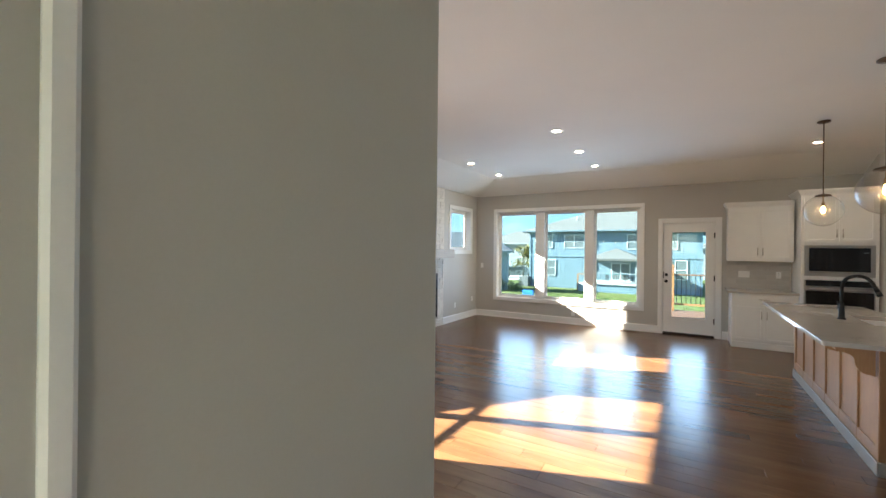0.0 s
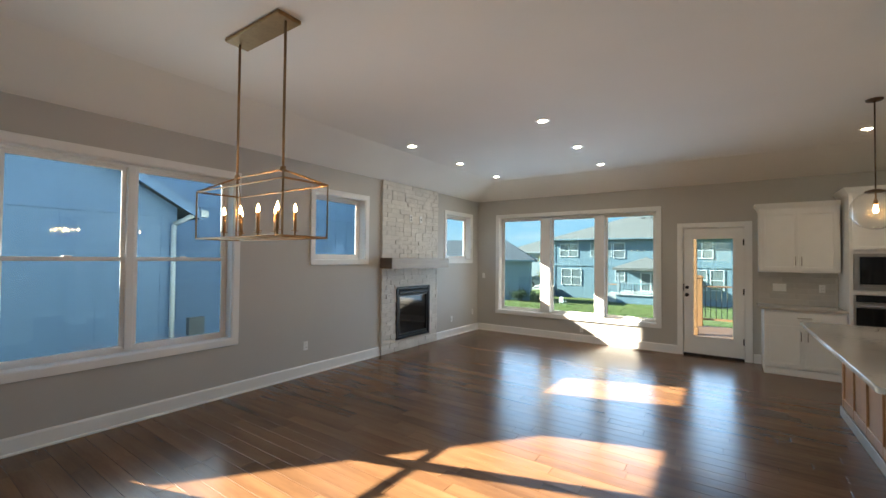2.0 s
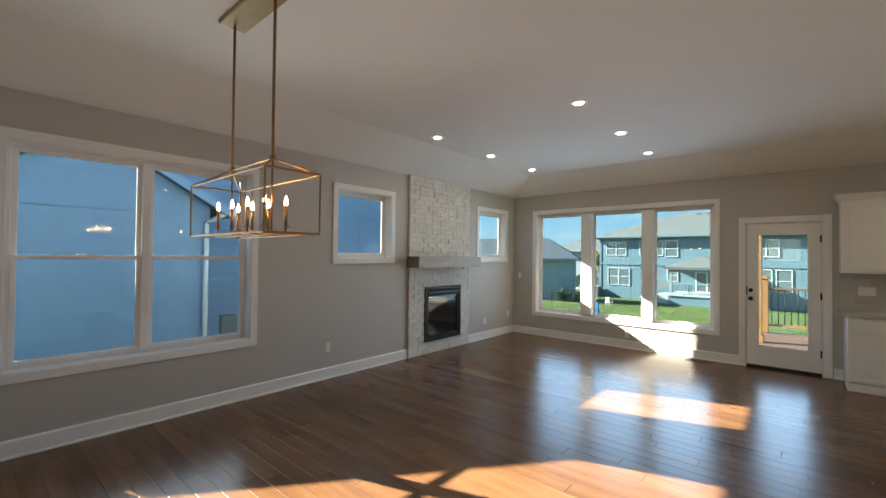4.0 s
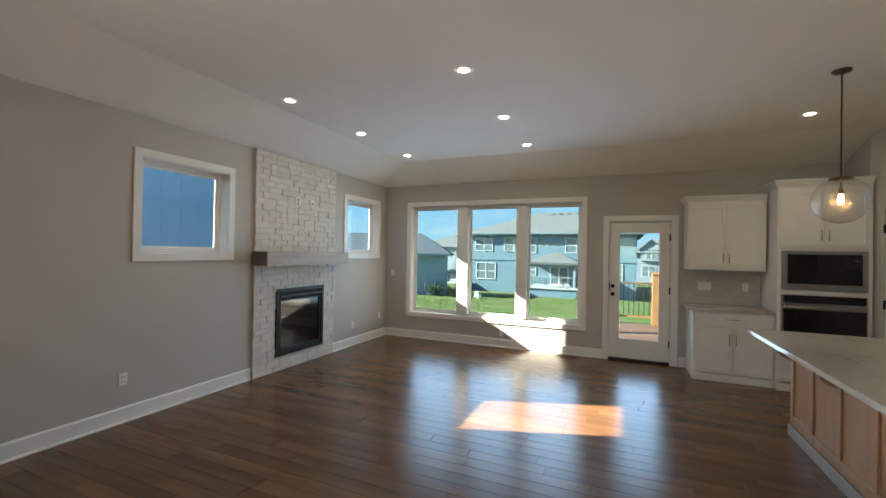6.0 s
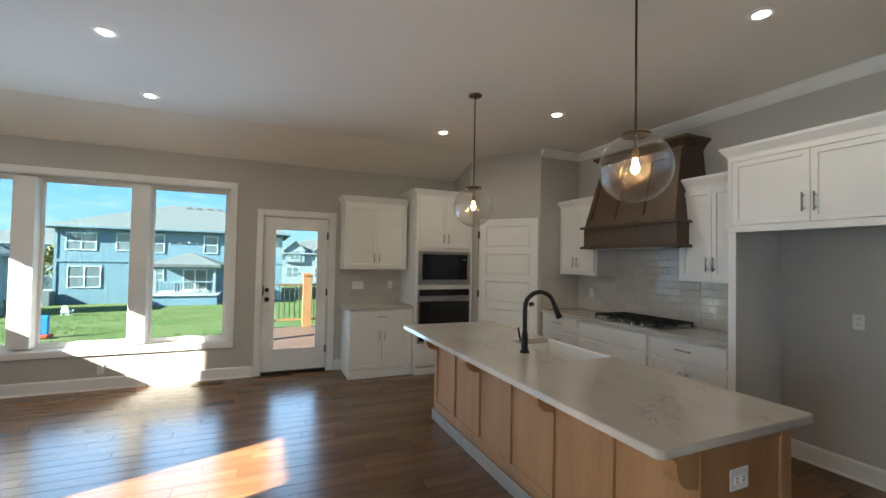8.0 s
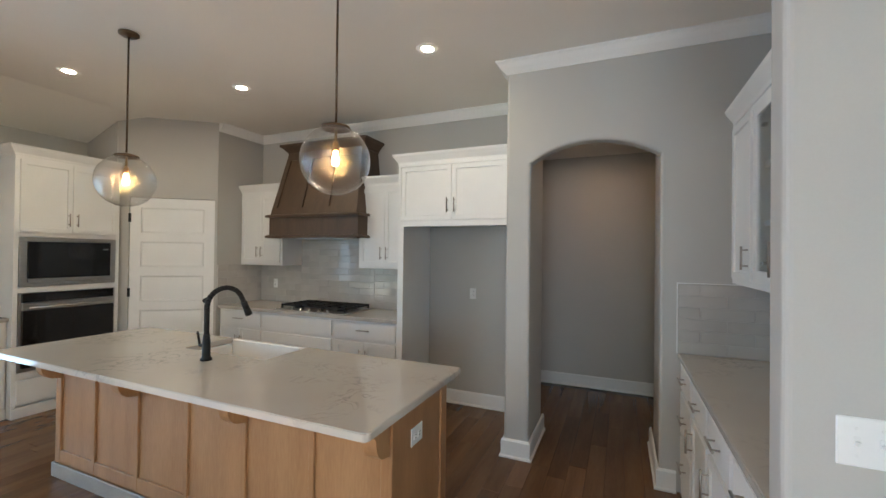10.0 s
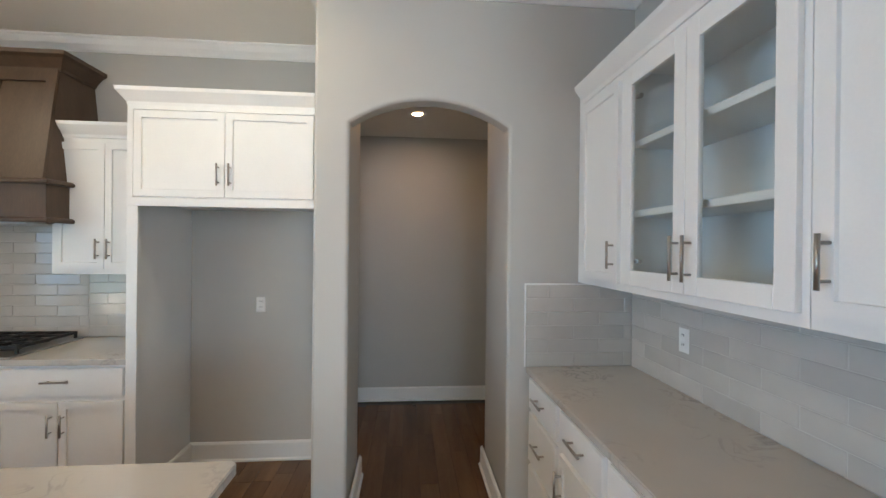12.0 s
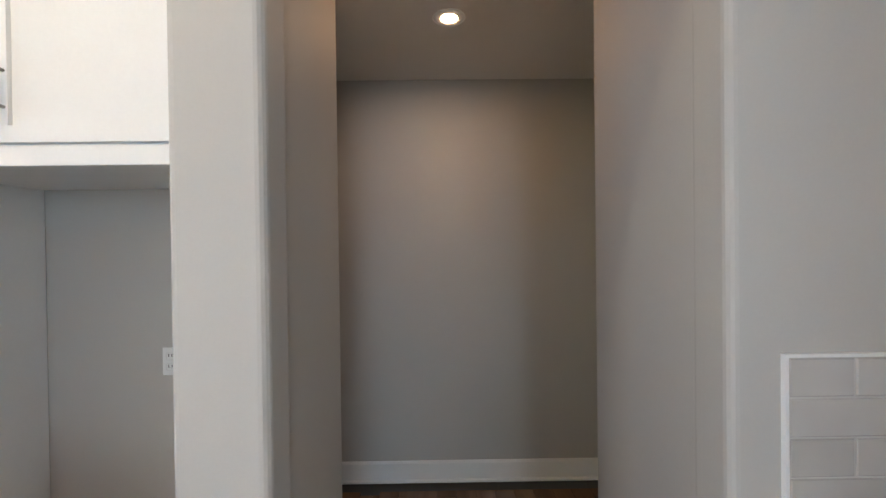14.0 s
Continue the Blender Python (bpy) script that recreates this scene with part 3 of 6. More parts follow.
def panel_door(parent):
    """A slab with five level panels; local x along the wall."""
    x0, x1, z1 = PD[0] + 0.004, PD[1] - 0.004, PD[3] - 0.004
    bm = bmesh.new()
    st, rail = 0.11, 0.10
    hgt = (z1 - 0.012 - 0.2 - 0.11 - 4 * rail) / 5
    rows = [(x0, x0 + st, 0.012, 0.047, 0.012, z1), (x1 - st, x1, 0.012, 0.047, 0.012, z1)]
    z = 0.012
    for i in range(6):
        h = 0.2 if i == 0 else (0.11 if i == 5 else rail)
        rows.append((x0 + st, x1 - st, 0.012, 0.047, z, z + h))
        z += h + hgt
    for r in rows:
        box(bm, *r)
    slab = part("door_slab", bm, M_TRIM, parent, "white five-panel pantry door, closed")
    z = 0.212
    for i in range(5):
        bm = boxes((x0 + st - 0.002, x1 - st + 0.002, 0.028, 0.044, z - 0.002, z + hgt + 0.002))
        f = min(bm.faces, key=lambda q: q.calc_center_median().y)
        bmesh.ops.inset_individual(bm, faces=[f], thickness=0.028, depth=0.011)
        part("door_panel", bm, M_TRIM, slab)
        z += hgt + rail
    bm = bmesh.new()
    tube(bm, (x1 - 0.07, 0.012, 1.0), (x1 - 0.07, 0.0, 1.0), 0.03, 20)
    tube(bm, (x1 - 0.07, 0.0, 1.0), (x1 - 0.07, -0.035, 1.0), 0.01, 12)
    tube(bm, (x1 - 0.07, -0.035, 1.0), (x1 - 0.07, -0.06, 1.0), 0.02, 20, 0.028)
    part("knob", bm, M_BLACK, slab, "matte black knob")
    for z in (0.28, 1.1, 1.95):
        part("hinge", boxes((x0 - 0.012, x0 + 0.012, -0.006, 0.012, z - 0.05, z + 0.05), bevel=0.003), M_BLACK, parent, "matte black hinge")
    # near-black sheet across the opening, put in for the shade in the slab's gaps
    part("gap_backing", boxes((PD[0], PD[1], 0.05, 0.06, 0, PD[3]), ), M_SLOT, parent)


panel_door(diag)


# ---- fireplace ----
def fireplace():
    x, y0, y1, zt = XL + 0.032, 4.85, 6.385, 2.845
    f = thing("fireplace", pose(XL, 5.62, 0), "whitewashed brick gas fireplace with a wood mantel", "fireplace")
    o = Vector((XL, 5.62, 0))

    def rel(r):
        return (r[0] - o.x, r[1] - o.x, r[2] - o.y, r[3] - o.y, r[4], r[5])
    fy0, fy1, fz0, fz1 = 5.2, 6.12, 0.195, 1.083
    part("backing", boxes(*[rel(r) for r in ((XL, x, y0 + 0.004, fy0, 0, zt), (XL, x, fy1, y1 - 0.004, 0, zt), (XL, x, fy0, fy1, 0, fz0), (XL, x, fy0, fy1, fz1, zt))]), M_MORTAR, f)
    box_ = part("firebox", boxes(*[rel(r) for r in ((x - 0.004, x + 0.03, fy0, fy0 + 0.045, fz0, fz1), (x - 0.004, x + 0.03, fy1 - 0.045, fy1, fz0, fz1), (x - 0.004, x + 0.03, fy0 + 0.045, fy1 - 0.045, fz1 - 0.05, fz1), (x - 0.004, x + 0.03, fy0 + 0.045, fy1 - 0.045, fz0, fz0 + 0.04))], bevel=0.003), M_BLACK, f, "matte black steel surround")
    part("hood_strip", boxes(rel((x + 0.002, x + 0.04, fy0 + 0.05, fy1 - 0.05, fz1 - 0.125, fz1 - 0.075)), bevel=0.006), M_BLACK, box_)
    part("inner_frame", boxes(*[rel(r) for r in ((x - 0.01, x + 0.018, fy0 + 0.06, fy0 + 0.085, fz0 + 0.05, fz1 - 0.14), (x - 0.01, x + 0.018, fy1 - 0.085, fy1 - 0.06, fz0 + 0.05, fz1 - 0.14), (x - 0.01, x + 0.018, fy0 + 0.085, fy1 - 0.085, fz1 - 0.165, fz1 - 0.14), (x - 0.01, x + 0.018, fy0 + 0.085, fy1 - 0.085, fz0 + 0.05, fz0 + 0.085))], bevel=0.003), M_BLACK, box_)
    part("glass", boxes(rel((x - 0.006, x - 0.001, fy0 + 0.08, fy1 - 0.08, fz0 + 0.08, fz1 - 0.16))), M_DARKGLASS, box_, "dark fire glass")
    # near-black strip at the top and near-black sheet behind the glass
    part("upper_louvre", boxes(rel((x - 0.008, x + 0.004, fy0 + 0.045, fy1 - 0.045, fz1 - 0.075, fz1 - 0.05)), rel((x - 0.02, x - 0.008, fy0 + 0.04, fy1 - 0.04, fz0 + 0.02, fz1 - 0.03))), M_FIREBOX, box_)
    # mantel beam
    bm = boxes(rel((x, -3.5, 4.81, 6.40, 1.402, 1.575)))
    bmesh.ops.subdivide_edges(bm, edges=[e for e in bm.edges if abs(e.verts[0].co.y - e.verts[1].co.y) > 0.5], cuts=24)
    for v in bm.verts:
        k = noise.noise(Vector((v.co.x * 9, v.co.y * 3, v.co.z * 9)))
        v.co += Vector((k * 0.004, 0, noise.noise(Vector((v.co.y * 2.5, v.co.x * 5, v.co.z * 4))) * 0.004))
    bmesh.ops.bevel(bm, geom=[e for e in bm.edges if e.calc_face_angle(0) > 0.8], offset=0.006, segments=2, affect="EDGES")
    part("mantel", bm, M_MANTEL, f, "thick grey-brown stained wood mantel beam")
    # thin separate face, darker than the beam, on its south end
    part("mantel_end", boxes(rel((x + 0.006, -3.503, 4.80, 4.812, 1.405, 1.572)), bevel=0.004), M_MANTEL_END, f, "dark brown end face of the beam")
    for y in (5.54, 5.825):
        pl = part("wall_plate", boxes(rel((x + 0.02, x + 0.034, y - 0.04, y + 0.04, 2.205, 2.325)), bevel=0.004), M_PLASTIC, f, "white low-voltage wall plate")
        part("plate_slot", boxes(*[rel((x + 0.0335, x + 0.036, y - 0.014, y + 0.014, z, z + 0.028)) for z in ((2.225, 2.275) if y < 5.6 else (2.25,))]), M_SLOT, pl)
    # bricks
    rng = random.Random(4)
    variants = []
    for k in range(10):
        bm = boxes((-0.5, 0.5, -0.5, 0.5, -0.5, 0.5))
        bmesh.ops.subdivide_edges(bm, edges=bm.edges[:], cuts=1, use_grid_fill=True)
        for v in bm.verts:
            v.co += Vector([rng.uniform(-0.08, 0.08), rng.uniform(-0.02, 0.02), rng.uniform(-0.045, 0.045)])
        variants.append(mesh_of(bm, "brick", M_BRICK))
    row_h = 0.0748
    n = 0
    for r in range(38):
        z0 = 0.006 + r * row_h
        h = row_h - 0.008
        y = y0 - (0.0 if r % 2 else 0.105)
        while y < y1:
            ln = rng.choice((0.195, 0.2, 0.2, 0.205, 0.21)) if rng.random() < 0.88 else rng.uniform(0.09, 0.12)
            a, b = max(y, y0), min(y + ln, y1)
            y += ln + 0.008
            if b - a < 0.04:
                continue
            spans = [(a, b)]
            if fz0 - 0.02 < z0 + h / 2 < fz1 + 0.0:
                spans = [(a, min(b, fy0 - 0.004)), (max(a, fy1 + 0.004), b)]
            if 1.40 < z0 + h / 2 < 1.575:
                continue
            for p, q in spans:
                if q - p < 0.03:
                    continue
                d = rng.choice((0.008, 0.010, 0.011, 0.013, 0.015, 0.019))
                ob = part("brick", variants[n % 10], None, f)
                ob.location = (x - o.x + d / 2 - 0.002, (p + q) / 2 - o.y, z0 + h / 2)
                ob.scale = (d, q - p, h)
                n += 1
    return f


# ---- lights ----
def recessed_light(x, y, z, label="round white recessed ceiling light, lit", led=None):
    t = thing("recessed_light", pose(x, y, z), label, "ceiling light", "recessed ceiling lights")
    bm = bmesh.new()
    lathe(bm, [(0.041, -0.001), (0.046, -0.006), (0.076, -0.005), (0.082, 0.0005)], 32)
    part("trim_ring", bm, M_PLASTIC, t)
    bm = bmesh.new()
    lathe(bm, [(0, -0.003), (0.042, -0.003), (0.042, -0.001)], 32)
    part("diffuser", bm, led or M_LED, t)
    return t


first = recessed_light(-2.71, 4.3, ZC)
for x, y in ((-2.71, 5.53), (-2.71, 6.78), (-0.838, 4.28), (-0.838, 5.54), (-0.838, 6.77), (2.146, 6.53), (2.957, 5.44), (2.942, 3.52)):
    copy_thing(first, pose(x, y, ZC))
recessed_light(4.68, 2.442, 2.775, "round recessed hall light with a warm glow", M_LED_WARM)


def globe_pendant(x, y):
    t = thing("globe_pendant", pose(x, y, ZC), "clear seeded glass globe pendant with bronze stem", "pendant light", "island pendants")
    zc, r = 2.068 - ZC, 0.18
    bm = bmesh.new()
    lathe(bm, [(0, 0), (0.062, 0), (0.062, -0.012), (0.05, -0.02), (0.012, -0.024), (0.012, -0.03), (0, -0.03)], 28)
    part("canopy", bm, M_BRONZE, t)
    part("stem", tube(bmesh.new(), (0, 0, -0.02), (0, 0, zc + r), 0.006), M_BRONZE, t)
    bm = bmesh.new()
    lathe(bm, [(0, 0.035), (0.02, 0.03), (0.072, 0.014), (0.078, 0.0), (0.07, 0.003), (0.0, 0.018)], 32, (0, 0, zc + r * 0.92))
    part("cap", bm, M_BRONZE, t, "bronze cap")
    prof = [(r * math.sin(a), r * math.cos(a)) for a in [radians(22 + 158 * i / 28) for i in range(29)]]
    prof[-1] = (0, -r)
    bm = bmesh.new()
    lathe(bm, prof, 48, (0, 0, zc))
    g = part("globe", bm, M_GLOBE, t)
    g.visible_shadow = False
    part("socket_rod", tube(bmesh.new(), (0, 0, zc + r * 0.95), (0, 0, zc + 0.095), 0.007, 12), M_BRASS, t)
    bm = bmesh.new()
    lathe(bm, [(0.006, 0.105), (0.0125, 0.098), (0.0165, 0.085), (0.0165, 0.05), (0, 0.05)], 20, (0, 0, zc))
    part("socket", bm, M_BRASS, t, "brass lamp socket")
    bm = bmesh.new()
    lathe(bm, [(0.011, 0.055), (0.012, 0.035), (0.019, 0.005), (0.019, -0.012), (0.011, -0.026), (0, -0.029)], 20, (0, 0, zc))
    part("bulb", bm, M_BULB, t)
    return t


globe_pendant(1.964, 5.372)
globe_pendant(1.956, 3.568)


def chandelier():
    """Linear cage with eight candle lamps."""
    cx, cy, x0, x1, w = -1.733, 1.5, -2.243, -1.223, 0.157
    t = thing("linear_chandelier", pose(cx, cy, ZC), "aged brass linear cage chandelier with lit candle bulbs", "chandelier")
    L = (x1 - x0) / 2
    zb, zt, zr = 1.70 - ZC, 2.03 - ZC, 2.13 - ZC
    part("canopy", boxes((-0.315, 0.315, -0.085, 0.085, -0.028, 0), bevel=0.006), M_BRASS, t)
    for x in (-0.27, 0.27):
        part("rod", tube(bmesh.new(), (x, 0, -0.02), (x, 0, zr), 0.0085), M_BRASS, t)
        part("rod_collar", boxes((x - 0.014, x + 0.014, -0.014, 0.014, zr - 0.015, zr + 0.02), bevel=0.003), M_BRASS, t)
        part("drop_rod", tube(bmesh.new(), (x, 0, zr), (x, 0, zb), 0.006), M_BRASS, t)
    def bar(a, b, r=0.0062):
        bm = bmesh.new()
        tube(bm, a, b, r, 4)
        for f in bm.faces:
            f.smooth = False
        part("cage_bar", bm, M_BRASS, t)
    for z in (zb, zt):
        for y in (-w, w):
            bar((-L, y, z), (L, y, z))
        for x in (-L, L):
            bar((x, -w, z), (x, w, z))
    for x in (-L, L):
        for y in (-w, w):
            bar((x, y, zb), (x, y, zt))
            bar((x, y, zt), (math.copysign(0.27, x), 0, zr))
    bar((-0.27, 0, zr), (0.27, 0, zr))
    part("spine", boxes((-L, L, -0.009, 0.009, zb - 0.004, zb + 0.008), bevel=0.002), M_BRASS, t)
    for i in range(4):
        for y in (-0.062, 0.062):
            x = -0.315 + 0.21 * i
            bm = bmesh.new()
            tube(bm, (x, 0, zb + 0.005), (x, y, zb + 0.012), 0.005, 8)
            tube(bm, (x, y, zb + 0.008), (x, y, zb + 0.04), 0.006, 8)
            lathe(bm, [(0, 0), (0.024, 0.002), (0.026, 0.006), (0, 0.006)], 16, (x, y, zb + 0.04))
            c = part("candle_arm", bm, M_BRASS, t)
            part("sleeve", tube(bmesh.new(), (x, y, zb + 0.046), (x, y, zb + 0.165), 0.0105, 12), M_BRASS, c, "brass candle sleeve")
            bm = bmesh.new()
            lathe(bm, [(0.006, 0), (0.009, 0.012), (0.0098, 0.02), (0.0065, 0.036), (0.002, 0.052), (0, 0.054)], 12, (x, y, zb + 0.165))
            part("bulb", bm, M_CANDLE, c, "glowing flame-shaped bulb")


chandelier()


# ---- electrical plates ----
def plate(x, y, z, rz, label, kinds=1, toggles=False, w=None):
    """A wall plate; its local -y faces the room."""
    t = thing("switch_plate" if toggles else "wall_outlet", pose(x, y, z, 0, 0, rz), label, "switch" if toggles else "outlet", "" if toggles else "wall outlets")
    w = w or (0.035 + 0.023 * (kinds - 1))
    part("cover", boxes((-w, w, -0.006, 0, -0.057, 0.057), bevel=0.003), M_PLASTIC, t)
    for k in range(kinds):
        cx = (k - (kinds - 1) / 2) * 0.046
        if toggles:
            part("toggle_frame", boxes((cx - 0.006, cx + 0.006, -0.008, -0.005, -0.013, 0.013)), M_TRIM, t)
            part("toggle", boxes((cx - 0.0045, cx + 0.0045, -0.02, -0.006, -0.008, 0.004), bevel=0.002), M_PLASTIC, t)
            for z0 in (-0.034, 0.028):
                part("screw", boxes((cx - 0.003, cx + 0.003, -0.0075, -0.0055, z0, z0 + 0.006)), M_TRIM, t)
        else:
            for zz in (-0.022, 0.022):
                s = part("socket", boxes((cx - 0.017, cx + 0.017, -0.009, -0.005, zz - 0.015, zz + 0.015), bevel=0.003), M_PLASTIC, t)
                part("slots", boxes((cx - 0.008, cx - 0.005, -0.0098, -0.0085, zz - 0.002, zz + 0.009), (cx + 0.005, cx + 0.008, -0.0098, -0.0085, zz - 0.002, zz + 0.009)), M_SLOT, s)
    return t


WO = "white duplex outlet on a greige wall"
plate(XL, 3.437, 0.393, 90, WO)
plate(XL, 6.944, 0.341, 90, WO)
plate(XL, 7.77, 0.409, 90, WO)
plate(-1.484, YB, 0.238, 0, WO)
plate(-3.637, YB, 1.2, 0, "white light switch by the room's corner", 1, True)
plate(XP, 3.61, 1.17, -90, "white duplex outlet inside the refrigerator alcove")
plate(1.46, 1.672, 1.172, -90, "white double toggle switch plate on the partition", 2, True, 0.06)


def floor_vent():
    t = thing("floor_vent", pose(-0.375, 7.83, 0), "brown metal floor register below the window", "vent")
    part("frame", boxes((-0.17, 0.17, -0.055, -0.04, 0.001, 0.006), (-0.17, 0.17, 0.04, 0.055, 0.001, 0.006), (-0.17, -0.155, -0.04, 0.04, 0.001, 0.006), (0.155, 0.17, -0.04, 0.04, 0.001, 0.006), (-0.008, 0.008, -0.04, 0.04, 0.001, 0.006)), M_BRONZE, t)
    # flat near-black plate painted as the shade between the slats, no real duct
    part("shaft", boxes((-0.155, 0.155, -0.04, 0.04, 0.0005, 0.002)), M_SLOT, t)
    for i in range(9):
        y = -0.035 + i * 0.00875
        part("slat", boxes((-0.155, 0.155, y - 0.0018, y + 0.0018, 0.002, 0.005)), M_BRONZE, t)


floor_vent()

# ---- cabinets ----
# Local frame of a cabinet: x along its face, the face at y = 0 looking towards -y, depth towards +y, z from the floor.
def front_mesh(x0, x1, z0, z1, shaker=True):
    bm = boxes((x0, x1, -0.02, 0.0, z0, z1))
    f = min(bm.faces, key=lambda q: q.calc_center_median().y)
    if shaker:
        bmesh.ops.inset_individual(bm, faces=[f], thickness=min(0.058, (x1 - x0) * 0.3), depth=0)
        bmesh.ops.inset_individual(bm, faces=[f], thickness=0.003, depth=-0.01)
    else:
        bmesh.ops.bevel(bm, geom=list(f.edges), offset=0.004, segments=2, affect="EDGES")
    return bm


def handle(parent, x, z, length=0.13, upright=True):
    bm = bmesh.new()
    h = length / 2
    if upright:
        tube(bm, (x, -0.052, z - h), (x, -0.052, z + h), 0.006, 12)
        for s in (-0.68, 0.68):
            tube(bm, (x, -0.02, z + s * h), (x, -0.052, z + s * h), 0.0045, 8)
    else:
        tube(bm, (x - h, -0.052, z), (x + h, -0.052, z), 0.006, 12)
        for s in (-0.68, 0.68):
            tube(bm, (x + s * h, -0.02, z), (x + s * h, -0.052, z), 0.0045, 8)
    part("handle", bm, M_NICKEL, parent, "brushed nickel bar pull")


def door(c, x0, x1, z0, z1, hand=None, high=False):
    d = part("door", front_mesh(x0, x1, z0, z1), M_CAB, c)
    if hand:
        x = x0 + 0.032 if hand == "l" else x1 - 0.032
        handle(d, x, z1 - 0.13 if high else z0 + 0.13)
    return d


def drawer(c, x0, x1, z0, z1, pulls=(0.5,)):
    d = part("drawer", front_mesh(x0, x1, z0, z1, False), M_CAB, c)
    for p in pulls:
        handle(d, x0 + (x1 - x0) * p, (z0 + z1) / 2 + 0.01, 0.15, False)
    return d


CCROWN = [(0, 0), (0.008, 0), (0.012, 0.02), (0.05, 0.075), (0.055, 0.095), (0, 0.095)]


def crown_on(c, w, d, z, left=True, right=True, wl=0.0):
    """A crown round the front and open sides of a wall cabinet."""
    pts = ([(w, d, z)] if right else []) + [(w, 0, z), (0, 0, z)] + ([(0, d, z)] if left else [])
    part("crown", sweep(bmesh.new(), [(-o, u) for o, u in CCROWN], pts[::-1]), M_CAB, c)
    part("top_board", boxes((0, w, 0, d, z, z + 0.02)), M_CAB, c)


def carcass(c, w, d, z0, z1, toe=False):
    rows = [(0, w, 0, d, z0 + (0.1 if toe else 0), z1)]
    part("body", boxes(*rows, bevel=0.0015), M_CAB, c)
    if toe:
        part("toe_board", boxes((0.0, w, -0.012, d, z0, z0 + 0.098), bevel=0.003), M_CAB, c)


def wall_cabinet(m, w, d, z0, z1, n, label, crown=(True, True), hands=None):
    c = thing("wall_cabinet", m, label, "cabinet", "white kitchen cabinets")
    carcass(c, w, d, z0, z1)
    e, g = 0.03, 0.004
    cell = (w - 2 * e + g) / n
    for i in range(n):
        hnd = (hands or {1: ["r"], 2: ["r", "l"]}[n])[i]
        door(c, e + i * cell, e + (i + 1) * cell - g, z0 + 0.035, z1 - 0.035, hnd)
    crown_on(c, w, d, z1, *crown)
    return c


def base_cabinet(m, w, d, top, label, layout):
    """layout: 'doors' (a drawer over two doors), 'door' (a drawer over one), 'drawers' (three), 'wide' (a blank panel over wide drawers)."""
    c = thing("base_cabinet", m, label, "cabinet", "white kitchen cabinets")
    carcass(c, w, d, 0, top, True)
    e, zt = 0.022, top - 0.02
    if layout in ("doors", "door"):
        drawer(c, e, w - e, zt - 0.165, zt)
        n = 2 if layout == "doors" else 1
        cell = (w - 2 * e + 0.006) / n
        for i in range(n):
            door(c, e + i * cell, e + (i + 1) * cell - 0.006, 0.125, zt - 0.195, "r" if i == 0 and n == 2 else "l", True)
    elif layout == "drawers":
        for a, b in ((zt - 0.165, zt), (zt - 0.46, zt - 0.19), (0.125, zt - 0.485)):
            drawer(c, e, w - e, a, b)
    else:
        drawer(c, e, w - e, zt - 0.165, zt, ())
        for a, b in ((zt - 0.44, zt - 0.195), (0.125, zt - 0.47)):
            drawer(c, e, w - e, a, b, (0.22, 0.78))
    return c


def facing(x, y, rz, z=0):
    return pose(x, y, z, 0, 0, rz)


# back wall by the door: face towards -y
base_cabinet(facing(1.25, 7.42, 0), 0.87, 0.578, 0.90, "white shaker base cabinet beside the back door", "doors")
wall_cabinet(facing(1.212, 7.67, 0), 0.885, 0.328, 1.425, 2.335, 2, "white shaker wall cabinet beside the back door", (True, False))


def slab_top(name, rows, label, r=0.012):
    bm = boxes(*rows)
    bmesh.ops.bevel(bm, geom=[e for e in bm.edges], offset=0.004, segments=2, affect="EDGES")
    return solid(name, bm, M_QUARTZ, label, "countertop")


slab_top("countertop", [(1.19, 2.122, 7.385, 7.99, 0.903, 0.938)], "cream quartz countertop on the cabinet by the door")


